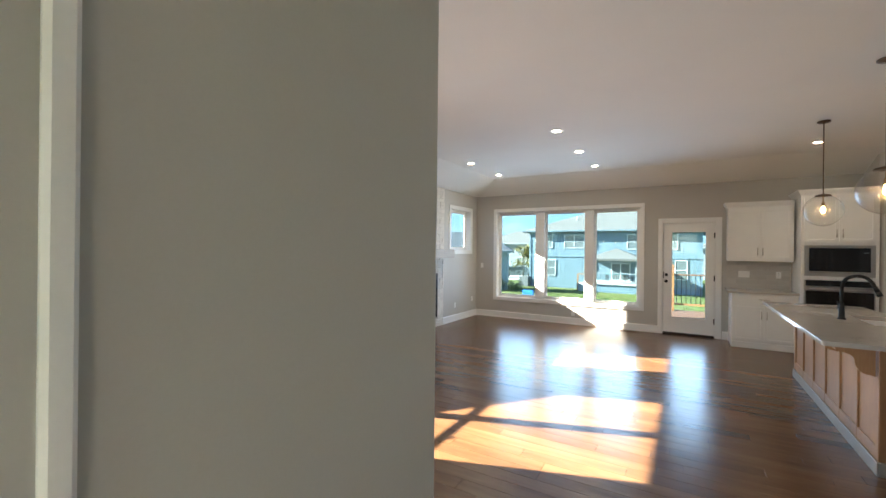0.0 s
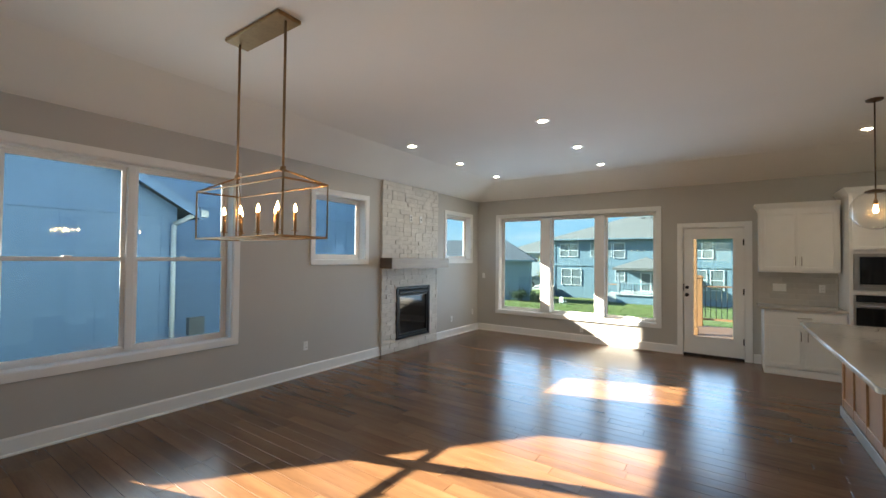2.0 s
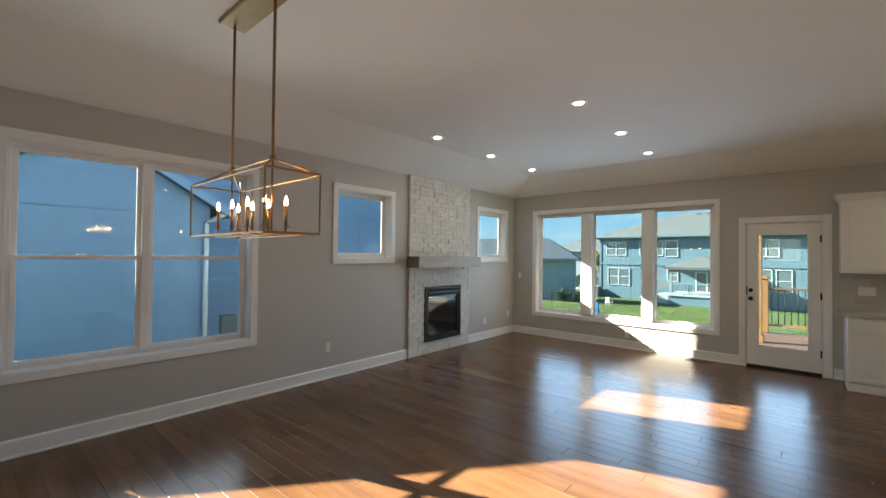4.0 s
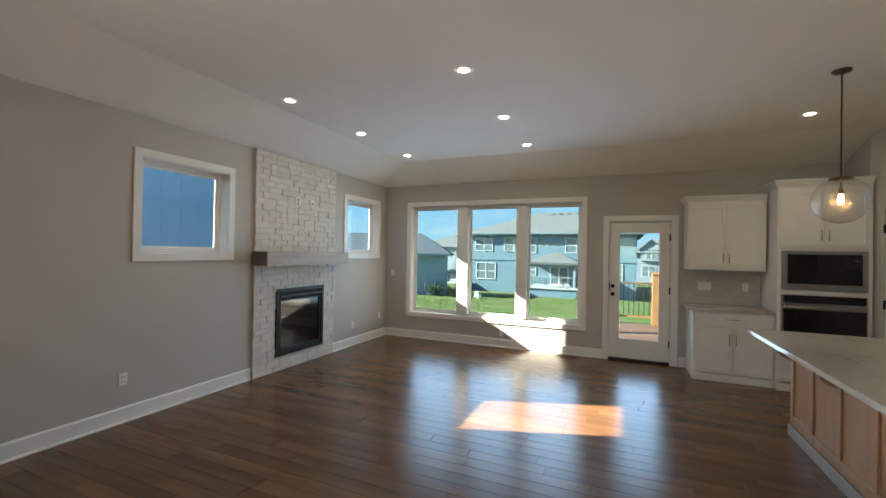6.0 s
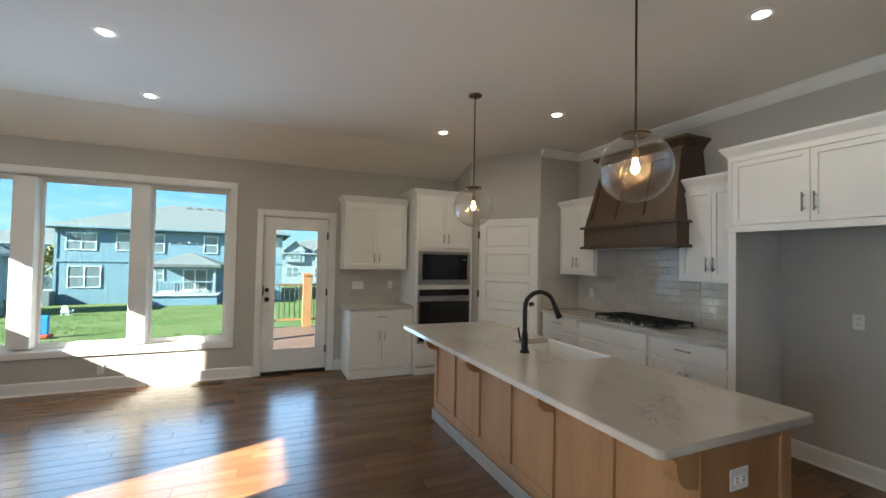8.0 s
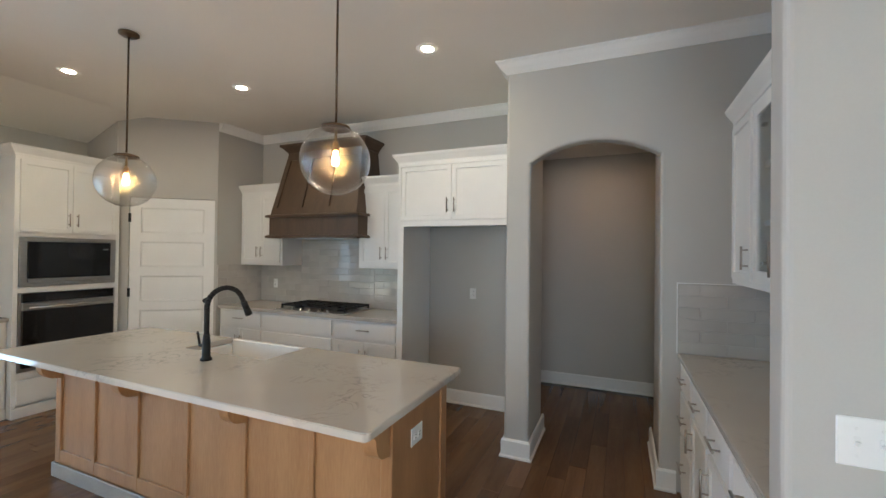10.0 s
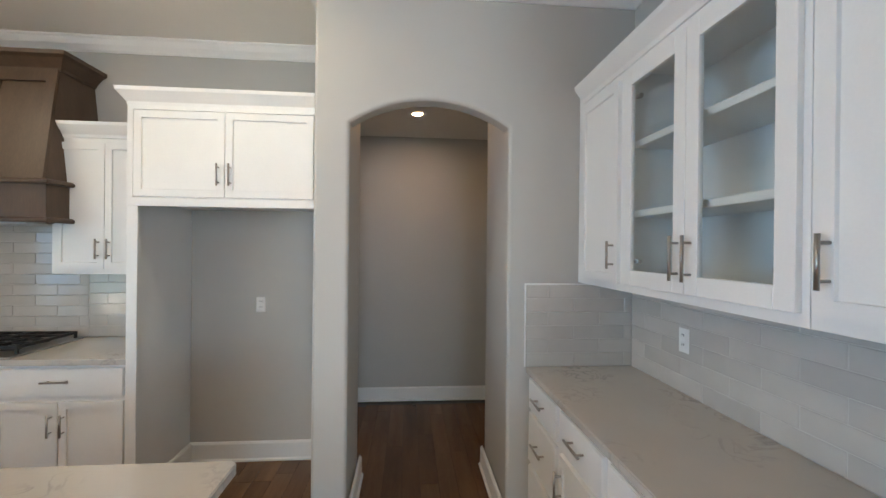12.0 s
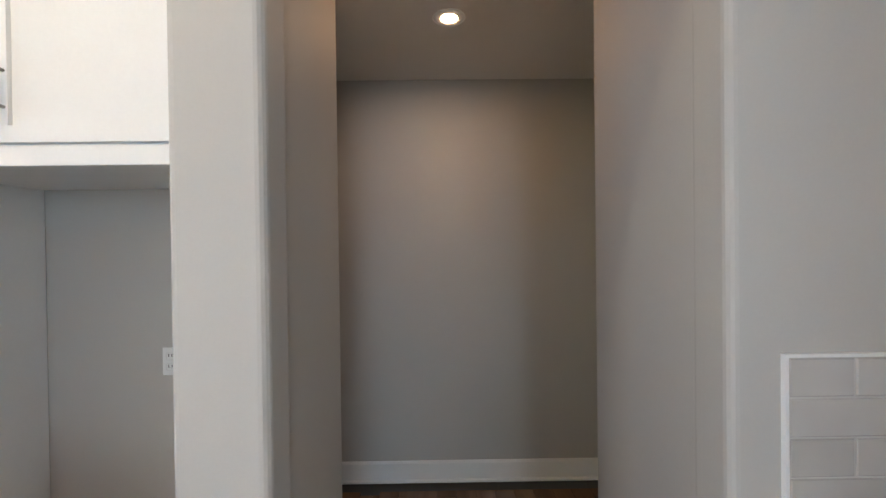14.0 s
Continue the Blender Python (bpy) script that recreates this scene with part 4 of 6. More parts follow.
def oven_tower():
    w, d = 0.868, 0.655
    c = thing("oven_cabinet", facing(2.124, 7.34, 0), "tall white cabinet with built-in microwave and oven", "cabinet")
    part("body", boxes((0, w, 0.02, d, 0.1, 2.455), (0, 0.034, 0, 0.02, 0.1, 2.455), (w - 0.034, w, 0, 0.02, 0.1, 2.455), (0.034, w - 0.034, 0, 0.02, 1.70, 1.73), (0.034, w - 0.034, 0, 0.02, 1.17, 1.218), (0.034, w - 0.034, 0, 0.02, 0.36, 0.42), (0.034, w - 0.034, 0, 0.02, 2.42, 2.455)), M_CAB, c)
    part("toe_board", boxes((0, w, -0.012, d, 0, 0.098), bevel=0.003), M_CAB, c)
    door(c, 0.034, w / 2 - 0.002, 1.745, 2.42, "r")
    door(c, w / 2 + 0.002, w - 0.034, 1.745, 2.42, "l")
    drawer(c, 0.034, w - 0.034, 0.125, 0.35)
    crown_on(c, w, d, 2.455, True, False)
    x0, x1 = 0.038, w - 0.038
    mw = thing("microwave", facing(2.124, 7.34, 0), "stainless steel built-in microwave with black glass", "microwave")
    part("frame", boxes((x0, x1, -0.012, 0.02, 1.225, 1.262), (x0, x1, -0.012, 0.02, 1.655, 1.692), (x0, x0 + 0.055, -0.012, 0.02, 1.262, 1.655), (x1 - 0.055, x1, -0.012, 0.02, 1.262, 1.655), bevel=0.002), M_STEEL, mw)
    part("door_glass", boxes((x0 + 0.057, x1 - 0.057, -0.03, 0.015, 1.3, 1.652), bevel=0.003), M_DARKGLASS, mw)
    part("lower_trim", boxes((x0 + 0.057, x1 - 0.057, -0.032, 0.015, 1.265, 1.297), bevel=0.003), M_STEEL, mw)
    part("display", boxes((x1 - 0.13, x1 - 0.08, -0.0312, -0.0295, 1.575, 1.59)), M_EXGLASS, mw)
    ov = thing("wall_oven", facing(2.124, 7.34, 0), "stainless steel and black glass wall oven", "oven")
    part("frame", boxes((x0, x1, -0.01, 0.02, 0.425, 0.455), (x0, x0 + 0.02, -0.01, 0.02, 0.455, 1.165), (x1 - 0.02, x1, -0.01, 0.02, 0.455, 1.165), bevel=0.002), M_STEEL, ov)
    part("control_panel", boxes((x0 + 0.02, x1 - 0.02, -0.025, 0.02, 1.075, 1.162), bevel=0.003), M_DARKGLASS, ov)
    part("door_top", boxes((x0 + 0.02, x1 - 0.02, -0.035, 0.015, 1.0, 1.068), bevel=0.003), M_STEEL, ov)
    part("door_glass", boxes((x0 + 0.02, x1 - 0.02, -0.035, 0.015, 0.46, 0.998), bevel=0.003), M_DARKGLASS, ov)
    bm = bmesh.new()
    tube(bm, (x0 + 0.05, -0.085, 1.03), (x1 - 0.05, -0.085, 1.03), 0.012, 14)
    for x in (x0 + 0.09, x1 - 0.09):
        tube(bm, (x, -0.033, 1.03), (x, -0.085, 1.03), 0.008, 10)
    part("handle", bm, M_STEEL, ov)


oven_tower()

# kitchen wall: face towards -x; local x runs towards -y
FX = 3.69
base_cabinet(facing(FX, 6.595, -90), 0.685, 0.605, 0.90, "white shaker base cabinet at the counter's corner", "doors")
base_cabinet(facing(FX, 5.908, -90), 0.99, 0.605, 0.90, "white base cabinet with wide drawers below the cooktop", "wide")
base_cabinet(facing(FX, 4.916, -90), 0.76, 0.605, 0.90, "white shaker base cabinet next to the refrigerator alcove", "doors")
slab_top("countertop", [(3.652, 4.29, 4.152, 6.596, 0.903, 0.938)], "cream quartz countertop along the kitchen wall")
wall_cabinet(facing(3.97, 6.595, -90), 0.685, 0.325, 1.415, 2.305, 2, "white shaker wall cabinet beside the range hood", (False, True))
wall_cabinet(facing(3.97, 4.817, -90), 0.664, 0.325, 1.415, 2.305, 2, "white shaker wall cabinet next to the refrigerator alcove", (True, False))


def fridge_surround():
    c = thing("refrigerator_cabinet", facing(3.63, 4.13, -90), "tall white surround over an empty refrigerator space", "cabinet")
    w, d = 1.085, 0.665
    part("side_panel", boxes((0, 0.018, 0.0, d, 0, 2.42)), M_CAB, c)
    part("stile", boxes((0.0, 0.06, -0.018, 0.0, 0, 1.835), bevel=0.002), M_CAB, c)
    part("stile", boxes((w - 0.03, w, -0.018, 0.0, 0, 1.835), bevel=0.002), M_CAB, c)
    part("body", boxes((0.018, w, 0.0, d, 1.875, 2.42)), M_CAB, c)
    part("bottom_rail", boxes((0, w, -0.018, 0.0, 1.835, 1.885), bevel=0.002), M_CAB, c)
    part("face_frame", boxes((0, 0.03, -0.0175, 0.0, 1.885, 2.42), (w - 0.03, w, -0.0175, 0.0, 1.885, 2.42), (0.03, w - 0.03, -0.0175, 0.0, 2.395, 2.42)), M_CAB, c)
    a = door(c, 0.035, w / 2 - 0.002, 1.892, 2.39, "r")
    b = door(c, w / 2 + 0.002, w - 0.035, 1.892, 2.39, "l")
    crown_on(c, w, d, 2.42, True, False)


fridge_surround()


def range_hood():
    y0, y1 = 4.67, 5.97
    h = thing("range_hood", pose(XP, (y0 + y1) / 2, 1.74), "tapered walnut-stained wooden range hood", "range hood")
    W = (y1 - y0) / 2
    X = lambda x: x - 4.5
    part("band", boxes((X(3.985), X(4.165), -W + 0.035, W - 0.035, 0.02, 0.245), (X(4.16), -0.005, -0.536, 0.536, 0.0, 0.25)), M_HOOD, h)
    prof = [(0, 0), (0.03, 0), (0.034, 0.008), (0.034, 0.02), (0.02, 0.032), (0, 0.034)]
    for z in (0.0, 0.235):
        path = [(X(4.165), W - 0.035, z), (X(3.985), W - 0.035, z), (X(3.985), -W + 0.035, z), (X(4.165), -W + 0.035, z)]
        part("band_moulding", sweep(bmesh.new(), [(-o, u) for o, u in prof], path), M_HOOD, h)
    bm = bmesh.new()
    lo = [bm.verts.new(c) for c in ((X(4.0), -W + 0.05, 0.27), (X(4.0), W - 0.05, 0.27), (-0.005, W - 0.05, 0.27), (-0.005, -W + 0.05, 0.27))]
    hi = [bm.verts.new(c) for c in ((X(4.2), -0.522, 1.02), (X(4.2), 0.522, 1.02), (-0.005, 0.522, 1.02), (-0.005, -0.522, 1.02))]
    for i in range(4):
        bm.faces.new((lo[i], lo[(i + 1) % 4], hi[(i + 1) % 4], hi[i]))
    bm.faces.new(lo[::-1])
    bm.faces.new(hi)
    bmesh.ops.recalc_face_normals(bm, faces=bm.faces[:])
    part("body", bm, M_HOOD, h)
    # raised stiles and rails on the sloping front
    def on_front(u, s, out):
        half = (W - 0.05) * (1 - s) + 0.522 * s
        return Vector((X(4.0) * (1 - s) + X(4.2) * s - out, u * half, 0.27 + 0.75 * s))
    def strip(u0, u1, s0, s1, name):
        bm = bmesh.new()
        a = [bm.verts.new(on_front(u, s, 0.018)) for u, s in ((u0, s0), (u1, s0), (u1, s1), (u0, s1))]
        b = [bm.verts.new(on_front(u, s, -0.004)) for u, s in ((u0, s0), (u1, s0), (u1, s1), (u0, s1))]
        bm.faces.new(a)
        for i in range(4):
            bm.faces.new((a[i], a[(i + 1) % 4], b[(i + 1) % 4], b[i]))
        bmesh.ops.recalc_face_normals(bm, faces=bm.faces[:])
        part(name, bm, M_HOOD, h)
    for c in (-0.94, -0.313, 0.313, 0.94):
        strip(c - 0.055, c + 0.055, 0.0, 0.99, "stile")
    for a in (-0.885, -0.258, 0.368):
        strip(a, a + 0.517, 0.0, 0.1, "rail")
        strip(a, a + 0.517, 0.87, 0.99, "rail")
    crown = [(0, 0), (0.012, 0), (0.016, 0.02), (0.06, 0.07), (0.085, 0.085), (0.085, 0.11), (0, 0.11)]
    part("crown", sweep(bmesh.new(), [(-o, u) for o, u in crown], [(-0.005, 0.522, 1.0), (X(4.2), 0.522, 1.0), (X(4.2), -0.522, 1.0), (-0.005, -0.522, 1.0)]), M_HOOD, h)
    part("top", boxes((X(4.2), -0.005, -0.522, 0.522, 1.015, 1.105)), M_HOOD, h)
    part("liner", boxes((X(4.02), -0.05, -0.475, 0.475, -0.004, 0.012)), M_STEEL, h, "stainless liner under the hood")


range_hood()


def cooktop():
    t = thing("cooktop", pose(3.945, 5.26, 0.938), "stainless gas cooktop with black cast-iron grates", "cooktop")
    part("tray", boxes((-0.27, 0.27, -0.46, 0.46, 0.0, 0.012), bevel=0.004), M_STEEL, t)
    for k in range(3):
        c = (k - 1) * 0.295
        bm = boxes((-0.2, 0.25, c - 0.14, c - 0.125, 0.042, 0.06), (-0.2, 0.25, c + 0.125, c + 0.14, 0.042, 0.06), (-0.2, -0.185, c - 0.125, c + 0.125, 0.042, 0.06), (0.235, 0.25, c - 0.125, c + 0.125, 0.042, 0.06),
                   (-0.185, 0.235, c - 0.006, c + 0.006, 0.043, 0.061), (-0.085, -0.073, c - 0.125, c + 0.125, 0.043, 0.061), (0.125, 0.137, c - 0.125, c + 0.125, 0.043, 0.061), (0.02, 0.032, c - 0.125, c + 0.125, 0.043, 0.061),
                   *[(x, x + 0.014, y, y + 0.014, 0.012, 0.042) for x in (-0.2, 0.236) for y in (c - 0.14, c + 0.126)])
        part("grate", bm, M_BLACK, t)
        for x in ((-0.08, 0.13) if k != 1 else (0.025,)):
            bm = bmesh.new()
            lathe(bm, [(0.05, 0), (0.045, 0.01), (0.03, 0.012), (0.03, 0.02), (0, 0.022)], 20, (x, c, 0.011))
            part("burner", bm, M_BLACK, t)
    for i in range(5):
        bm = bmesh.new()
        lathe(bm, [(0.02, 0), (0.02, 0.004), (0.0165, 0.006), (0.0155, 0.026), (0, 0.027)], 18, (-0.238, -0.24 + i * 0.12, 0.011))
        part("knob", bm, M_STEEL, t)


cooktop()

# ---- bar along the partition: face towards +y; local x runs towards -x ----
BX = 3.395
for x, w, lay in ((BX, 0.468, "drawers"), (2.925, 0.46, "door"), (2.463, 0.46, "door"), (2.001, 0.428, "drawers")):
    base_cabinet(facing(x, 1.80, 180), w, 0.595, 0.90, "white shaker base cabinet under the bar counter", lay)
slab_top("countertop", [(1.576, 3.396, 1.204, 1.832, 0.903, 0.937)], "cream veined quartz countertop of the bar")


def glass_cabinet(m):
    """Two glazed doors over shelves."""
    w, d, z0, z1 = 0.868, 0.325, 1.42, 2.425
    c = thing("glass_cabinet", m, "white wall cabinet with glass doors and empty shelves", "cabinet", "white kitchen cabinets")
    part("body", boxes((0, 0.018, 0.02, d, z0, z1), (w - 0.018, w, 0.02, d, z0, z1), (0.018, w - 0.018, d - 0.012, d, z0, z1), (0.018, w - 0.018, 0.02, d - 0.012, z0, z0 + 0.02), (0.018, w - 0.018, 0.02, d - 0.012, z1 - 0.02, z1)), M_CAB, c)
    part("face_frame", boxes((0, w, 0.0, 0.02, z0, z0 + 0.05), (0, w, 0, 0.02, z1 - 0.045, z1), (0, 0.03, 0, 0.02, z0 + 0.05, z1 - 0.045), (w - 0.03, w, 0, 0.02, z0 + 0.05, z1 - 0.045), (w / 2 - 0.02, w / 2 + 0.02, 0, 0.02, z0 + 0.05, z1 - 0.045)), M_CAB, c)
    for z in (1.76, 2.07):
        part("shelf", boxes((0.02, w - 0.02, 0.03, d - 0.014, z - 0.006, z + 0.024), bevel=0.003), M_CAB, c)
    for x0, x1, hnd in ((0.02, w / 2 - 0.002, "r"), (w / 2 + 0.002, w - 0.02, "l")):
        st = 0.062
        dr = part("door", boxes((x0, x0 + st, -0.02, 0, z0 + 0.035, z1 - 0.035), (x1 - st, x1, -0.02, 0, z0 + 0.035, z1 - 0.035), (x0 + st, x1 - st, -0.02, 0, z0 + 0.035, z0 + 0.1), (x0 + st, x1 - st, -0.02, 0, z1 - 0.1, z1 - 0.035), bevel=0.0015), M_CAB, c)
        p = part("pane", boxes((x0 + st, x1 - st, -0.012, -0.008, z0 + 0.1, z1 - 0.1)), M_CABGLASS, dr)
        p.visible_shadow = False
        handle(dr, x0 + 0.032 if hnd == "l" else x1 - 0.032, z0 + 0.16, 0.16)
        hx = x0 + st - 0.004 if hnd == "r" else x1 - st - 0.026
        for z in (z0 + 0.13, z1 - 0.16):
            part("hinge", boxes((hx, hx + 0.03, 0.0, 0.022, z, z + 0.018), bevel=0.003), M_NICKEL, dr, "nickel cabinet hinge")
    crown_on(c, w, d, z1, False, False)


wall_cabinet(facing(3.345, 1.53, 180), 0.455, 0.325, 1.42, 2.425, 1, "white shaker wall cabinet over the bar counter", (False, False), ["r"])
glass_cabinet(facing(2.888, 1.53, 180))
wall_cabinet(facing(2.018, 1.53, 180), 0.442, 0.325, 1.42, 2.425, 1, "white shaker wall cabinet over the bar counter", (False, False), ["l"])
solid("filler_strip", boxes((3.346, 3.397, 1.21, 1.528, 1.42, 2.5)), M_CAB, "white cabinet filler strip against the arch wall", "trim", **S)


# ---- island ----
def island():
    c = thing("kitchen_island", pose(1.78, 4.45, 0), "stained maple kitchen island with panelled sides", "kitchen island")
    o = (1.78, 4.45)
    x0, x1, y0, y1, top = 1.795, 2.41, 3.11, 5.82, 0.898
    R = lambda r: (r[0] - o[0], r[1] - o[0], r[2] - o[1], r[3] - o[1], r[4], r[5])
    part("body", boxes(R((x0 + 0.022, x1, y0 + 0.012, y1 - 0.012, 0.0, 0.64)), R((x0 + 0.022, 2.06, y0 + 0.012, y1 - 0.012, 0.64, top)), R((2.06, x1, y0 + 0.012, 4.14, 0.64, top)), R((2.06, x1, 4.90, y1 - 0.012, 0.64, top))), M_ISLAND, c)
    ys = [3.11 + i * (2.71 / 6) for i in range(7)]
    for i, y in enumerate(ys):
        a, b = (y, y + 0.06) if i == 0 else ((y - 0.06, y) if i == 6 else (y - 0.016, y + 0.016))
        part("stile", boxes(R((x0, x0 + 0.024, a, b, 0.1, top)), bevel=0.003), M_ISLAND, c)
    for i in range(6):
        part("rail", boxes(R((x0 + 0.002, x0 + 0.024, ys[i] + 0.01, ys[i + 1] - 0.01, 0.1, 0.19)), bevel=0.003), M_ISLAND, c)
        part("rail", boxes(R((x0 + 0.002, x0 + 0.024, ys[i] + 0.01, ys[i + 1] - 0.01, 0.82, top)), bevel=0.003), M_ISLAND, c)
        part("side_panel", boxes(R((x0 + 0.015, x0 + 0.0225, ys[i] + 0.012, ys[i + 1] - 0.012, 0.18, 0.83))), M_ISLAND, c)
    for a, b in ((x0 + 0.014, x0 + 0.13), (x1 - 0.075, x1)):
        part("stile", boxes(R((a, b, y0, y0 + 0.014, 0.1, top)), bevel=0.003), M_ISLAND, c)
    for z0, z1 in ((0.1, 0.2), (0.82, top)):
        part("rail", boxes(R((x0 + 0.13, x1 - 0.075, y0 + 0.002, y0 + 0.014, z0, z1)), bevel=0.003), M_ISLAND, c)
    part("toe_trim", boxes(R((x0 - 0.012, x0, y0 - 0.02, y1 + 0.02, 0, 0.1)), R((x0, x1, y0 - 0.02, y0, 0, 0.1)), R((x0, x1, y1, y1 + 0.02, 0, 0.1)), bevel=0.004), M_ISLBASE, c, "grey-white painted base trim")
    # an S-shaped bracket: a square nose, a hollow, then a swelling foot
    curve = [(0.0, top), (-0.215, top), (-0.215, top - 0.032), (-0.205, top - 0.042)]
    curve += [(-0.205 + 0.095 * math.sin(a), top - 0.042 - 0.055 * (1 - math.cos(a))) for a in [math.pi / 2 * i / 8 for i in range(1, 9)]]
    curve += [(-0.03 - 0.08 * math.cos(a), top - 0.097 - 0.095 * math.sin(a)) for a in [math.pi / 2 * i / 8 for i in range(1, 9)]]
    curve += [(0.0, top - 0.20)]
    for y in (3.15, ys[2], ys[4], 5.76):
        bm = prism(bmesh.new(), curve, "y", y - 0.035 - o[1], y + 0.035 - o[1])
        part("corbel", bm, M_ISLAND, c, "carved wooden corbel")
    for i in range(3):
        a = y0 + 0.02 + (0.0, 1.03, 1.80)[i]
        b = y0 + 0.02 + (1.02, 1.79, 2.65)[i]
        part("rear_door", boxes(R((x1, x1 + 0.018, a, b, 0.12, 0.62)), bevel=0.002), M_ISLAND, c)
    e = thing("wall_outlet", pose(2.05, y0 + 0.012, 0.69), "white duplex outlet on the island's wooden end", "outlet", "wall outlets")
    part("cover", boxes((-0.06, 0.06, -0.006, 0, -0.045, 0.045), bevel=0.003), M_PLASTIC, e)
    for x in (-0.022, 0.022):
        s = part("socket", boxes((x - 0.016, x + 0.016, -0.009, -0.005, -0.018, 0.018), bevel=0.003), M_PLASTIC, e)
        part("slots", boxes((x - 0.008, x + 0.006, -0.0098, -0.0085, -0.009, -0.006), (x - 0.008, x + 0.006, -0.0098, -0.0085, 0.005, 0.008)), M_SLOT, s)


island()


def island_top():
    x0, x1, y0, y1 = 1.473, 2.44, 3.03, 5.87
    sx, sy0, sy1 = 2.07, 4.165, 4.875
    bm = bmesh.new()
    r = 0.03
    corner = lambda cx, cy, a: [(cx + r * math.cos(radians(a + 15 * i)), cy + r * math.sin(radians(a + 15 * i))) for i in range(7)]
    outline = corner(x0 + r, y0 + r, 180) + corner(x1 - r, y0 + r, 270) + [(x1, sy0), (sx, sy0), (sx, sy1), (x1, sy1)] + corner(x1 - r, y1 - r, 0) + corner(x0 + r, y1 - r, 90)
    prism(bm, outline, "z", 0.898, 0.933)
    bmesh.ops.bevel(bm, geom=[e for e in bm.edges if abs(e.verts[0].co.z - e.verts[1].co.z) < 1e-6], offset=0.004, segments=2, affect="EDGES")
    bmesh.ops.triangulate(bm, faces=[f for f in bm.faces if len(f.verts) > 4])
    solid("island_countertop", bm, M_QUARTZ, "cream veined quartz countertop overhanging the island", "countertop")
    s = thing("apron_sink", pose(2.3, 4.52, 0.64), "white fireclay apron-front sink set in the island", "sink")
    q = lambda r: (r[0] - 2.3, r[1] - 2.3, r[2] - 4.52, r[3] - 4.52, r[4] - 0.64, r[5] - 0.64)
    part("basin", boxes(*[q(t) for t in ((2.055, 2.085, 4.15, 4.89, 0.645, 0.895), (2.43, 2.465, 4.17, 4.87, 0.645, 0.925), (2.085, 2.43, 4.15, 4.18, 0.645, 0.895), (2.085, 2.43, 4.86, 4.89, 0.645, 0.895), (2.085, 2.43, 4.18, 4.86, 0.645, 0.67))], bevel=0.006), M_PORCELAIN, s)
    bm = bmesh.new()
    lathe(bm, [(0, 0.004), (0.02, 0.003), (0.045, 0.006), (0.048, 0.001)], 24, (-0.03, 0, 0.03))
    part("drain", bm, M_STEEL, s, "steel drain strainer")


island_top()


def faucet():
    f = thing("faucet", pose(1.918, 4.47, 0.933), "matte black gooseneck pull-down kitchen faucet", "faucet")
    bm = bmesh.new()
    lathe(bm, [(0, 0), (0.033, 0), (0.033, 0.012), (0.024, 0.018), (0.022, 0.12), (0.016, 0.16), (0, 0.16)], 24)
    part("base", bm, M_BLACK, f)
    pts = [Vector((0, 0, 0.12)), Vector((0, 0, 0.3))]
    R = 0.106
    pts += [Vector((R - R * math.cos(a), -0.25 * (R - R * math.cos(a)), 0.315 + R * math.sin(a) * 1.05)) for a in [math.pi * 0.9 * i / 14 for i in range(15)]]
    pts.append(pts[-1] + (pts[-1] - pts[-2]).normalized() * 0.02)
    bm = bmesh.new()
    for a, b in zip(pts, pts[1:]):
        tube(bm, a, b + (b - a) * 0.06, 0.0155, 14)
    part("spout", bm, M_BLACK, f)
    d = (pts[-1] - pts[-2]).normalized()
    bm = bmesh.new()
    tube(bm, pts[-1], pts[-1] + d * 0.05, 0.019, 16)
    tube(bm, pts[-1] + d * 0.05, pts[-1] + d * 0.095, 0.02, 16, 0.023)
    part("spray_head", bm, M_BLACK, f)
    bm = bmesh.new()
    tube(bm, (0.0, 0.0, 0.085), (-0.012, 0.042, 0.088), 0.011, 12)
    tube(bm, (-0.012, 0.04, 0.088), (-0.018, 0.055, 0.17), 0.007, 10)
    part("lever", bm, M_BLACK, f)


faucet()

# ---- outdoors ----
ZG, ZH = -1.1, -1.95      # ground beside the house and at the far houses


def ground_z(y):
    return ZG + (ZH - ZG) * min(1, max(0, (y - 12) / 26))


def ground_mesh():
    bm = bmesh.new()
    xs = [-900, -300, -120] + [-60 + 3 * i for i in range(41)] + [120, 300, 900]
    ys = [-900, -200, -60] + [-30 + 3 * i for i in range(41)] + [150, 400, 1200]
    grid = [[bm.verts.new((x, y, ground_z(y) + (0.1 * noise.noise(Vector((x * 0.08, y * 0.08, 3))) if abs(x) < 100 and 12 < y < 100 else 0))) for y in ys] for x in xs]
    for i in range(len(xs) - 1):
        for j in range(len(ys) - 1):
            bm.faces.new((grid[i][j], grid[i + 1][j], grid[i + 1][j + 1], grid[i][j + 1])).smooth = True
    return bm


solid("ground", ground_mesh(), M_GRASS, "green mown lawn behind the house", "lawn", **S)
solid("foundation", boxes((-3.95, 6.5, -3.2, 8.16, ZG - 0.3, -0.302)), M_CONC, "grey concrete foundation under the house", "foundation", **S)
solid("outer_wall_entry", boxes((XL - 0.16, XL - 0.06, -3.2, -0.18, -0.3, 3.3)), M_SIDING, "blue-grey exterior wall", "wall", **S)


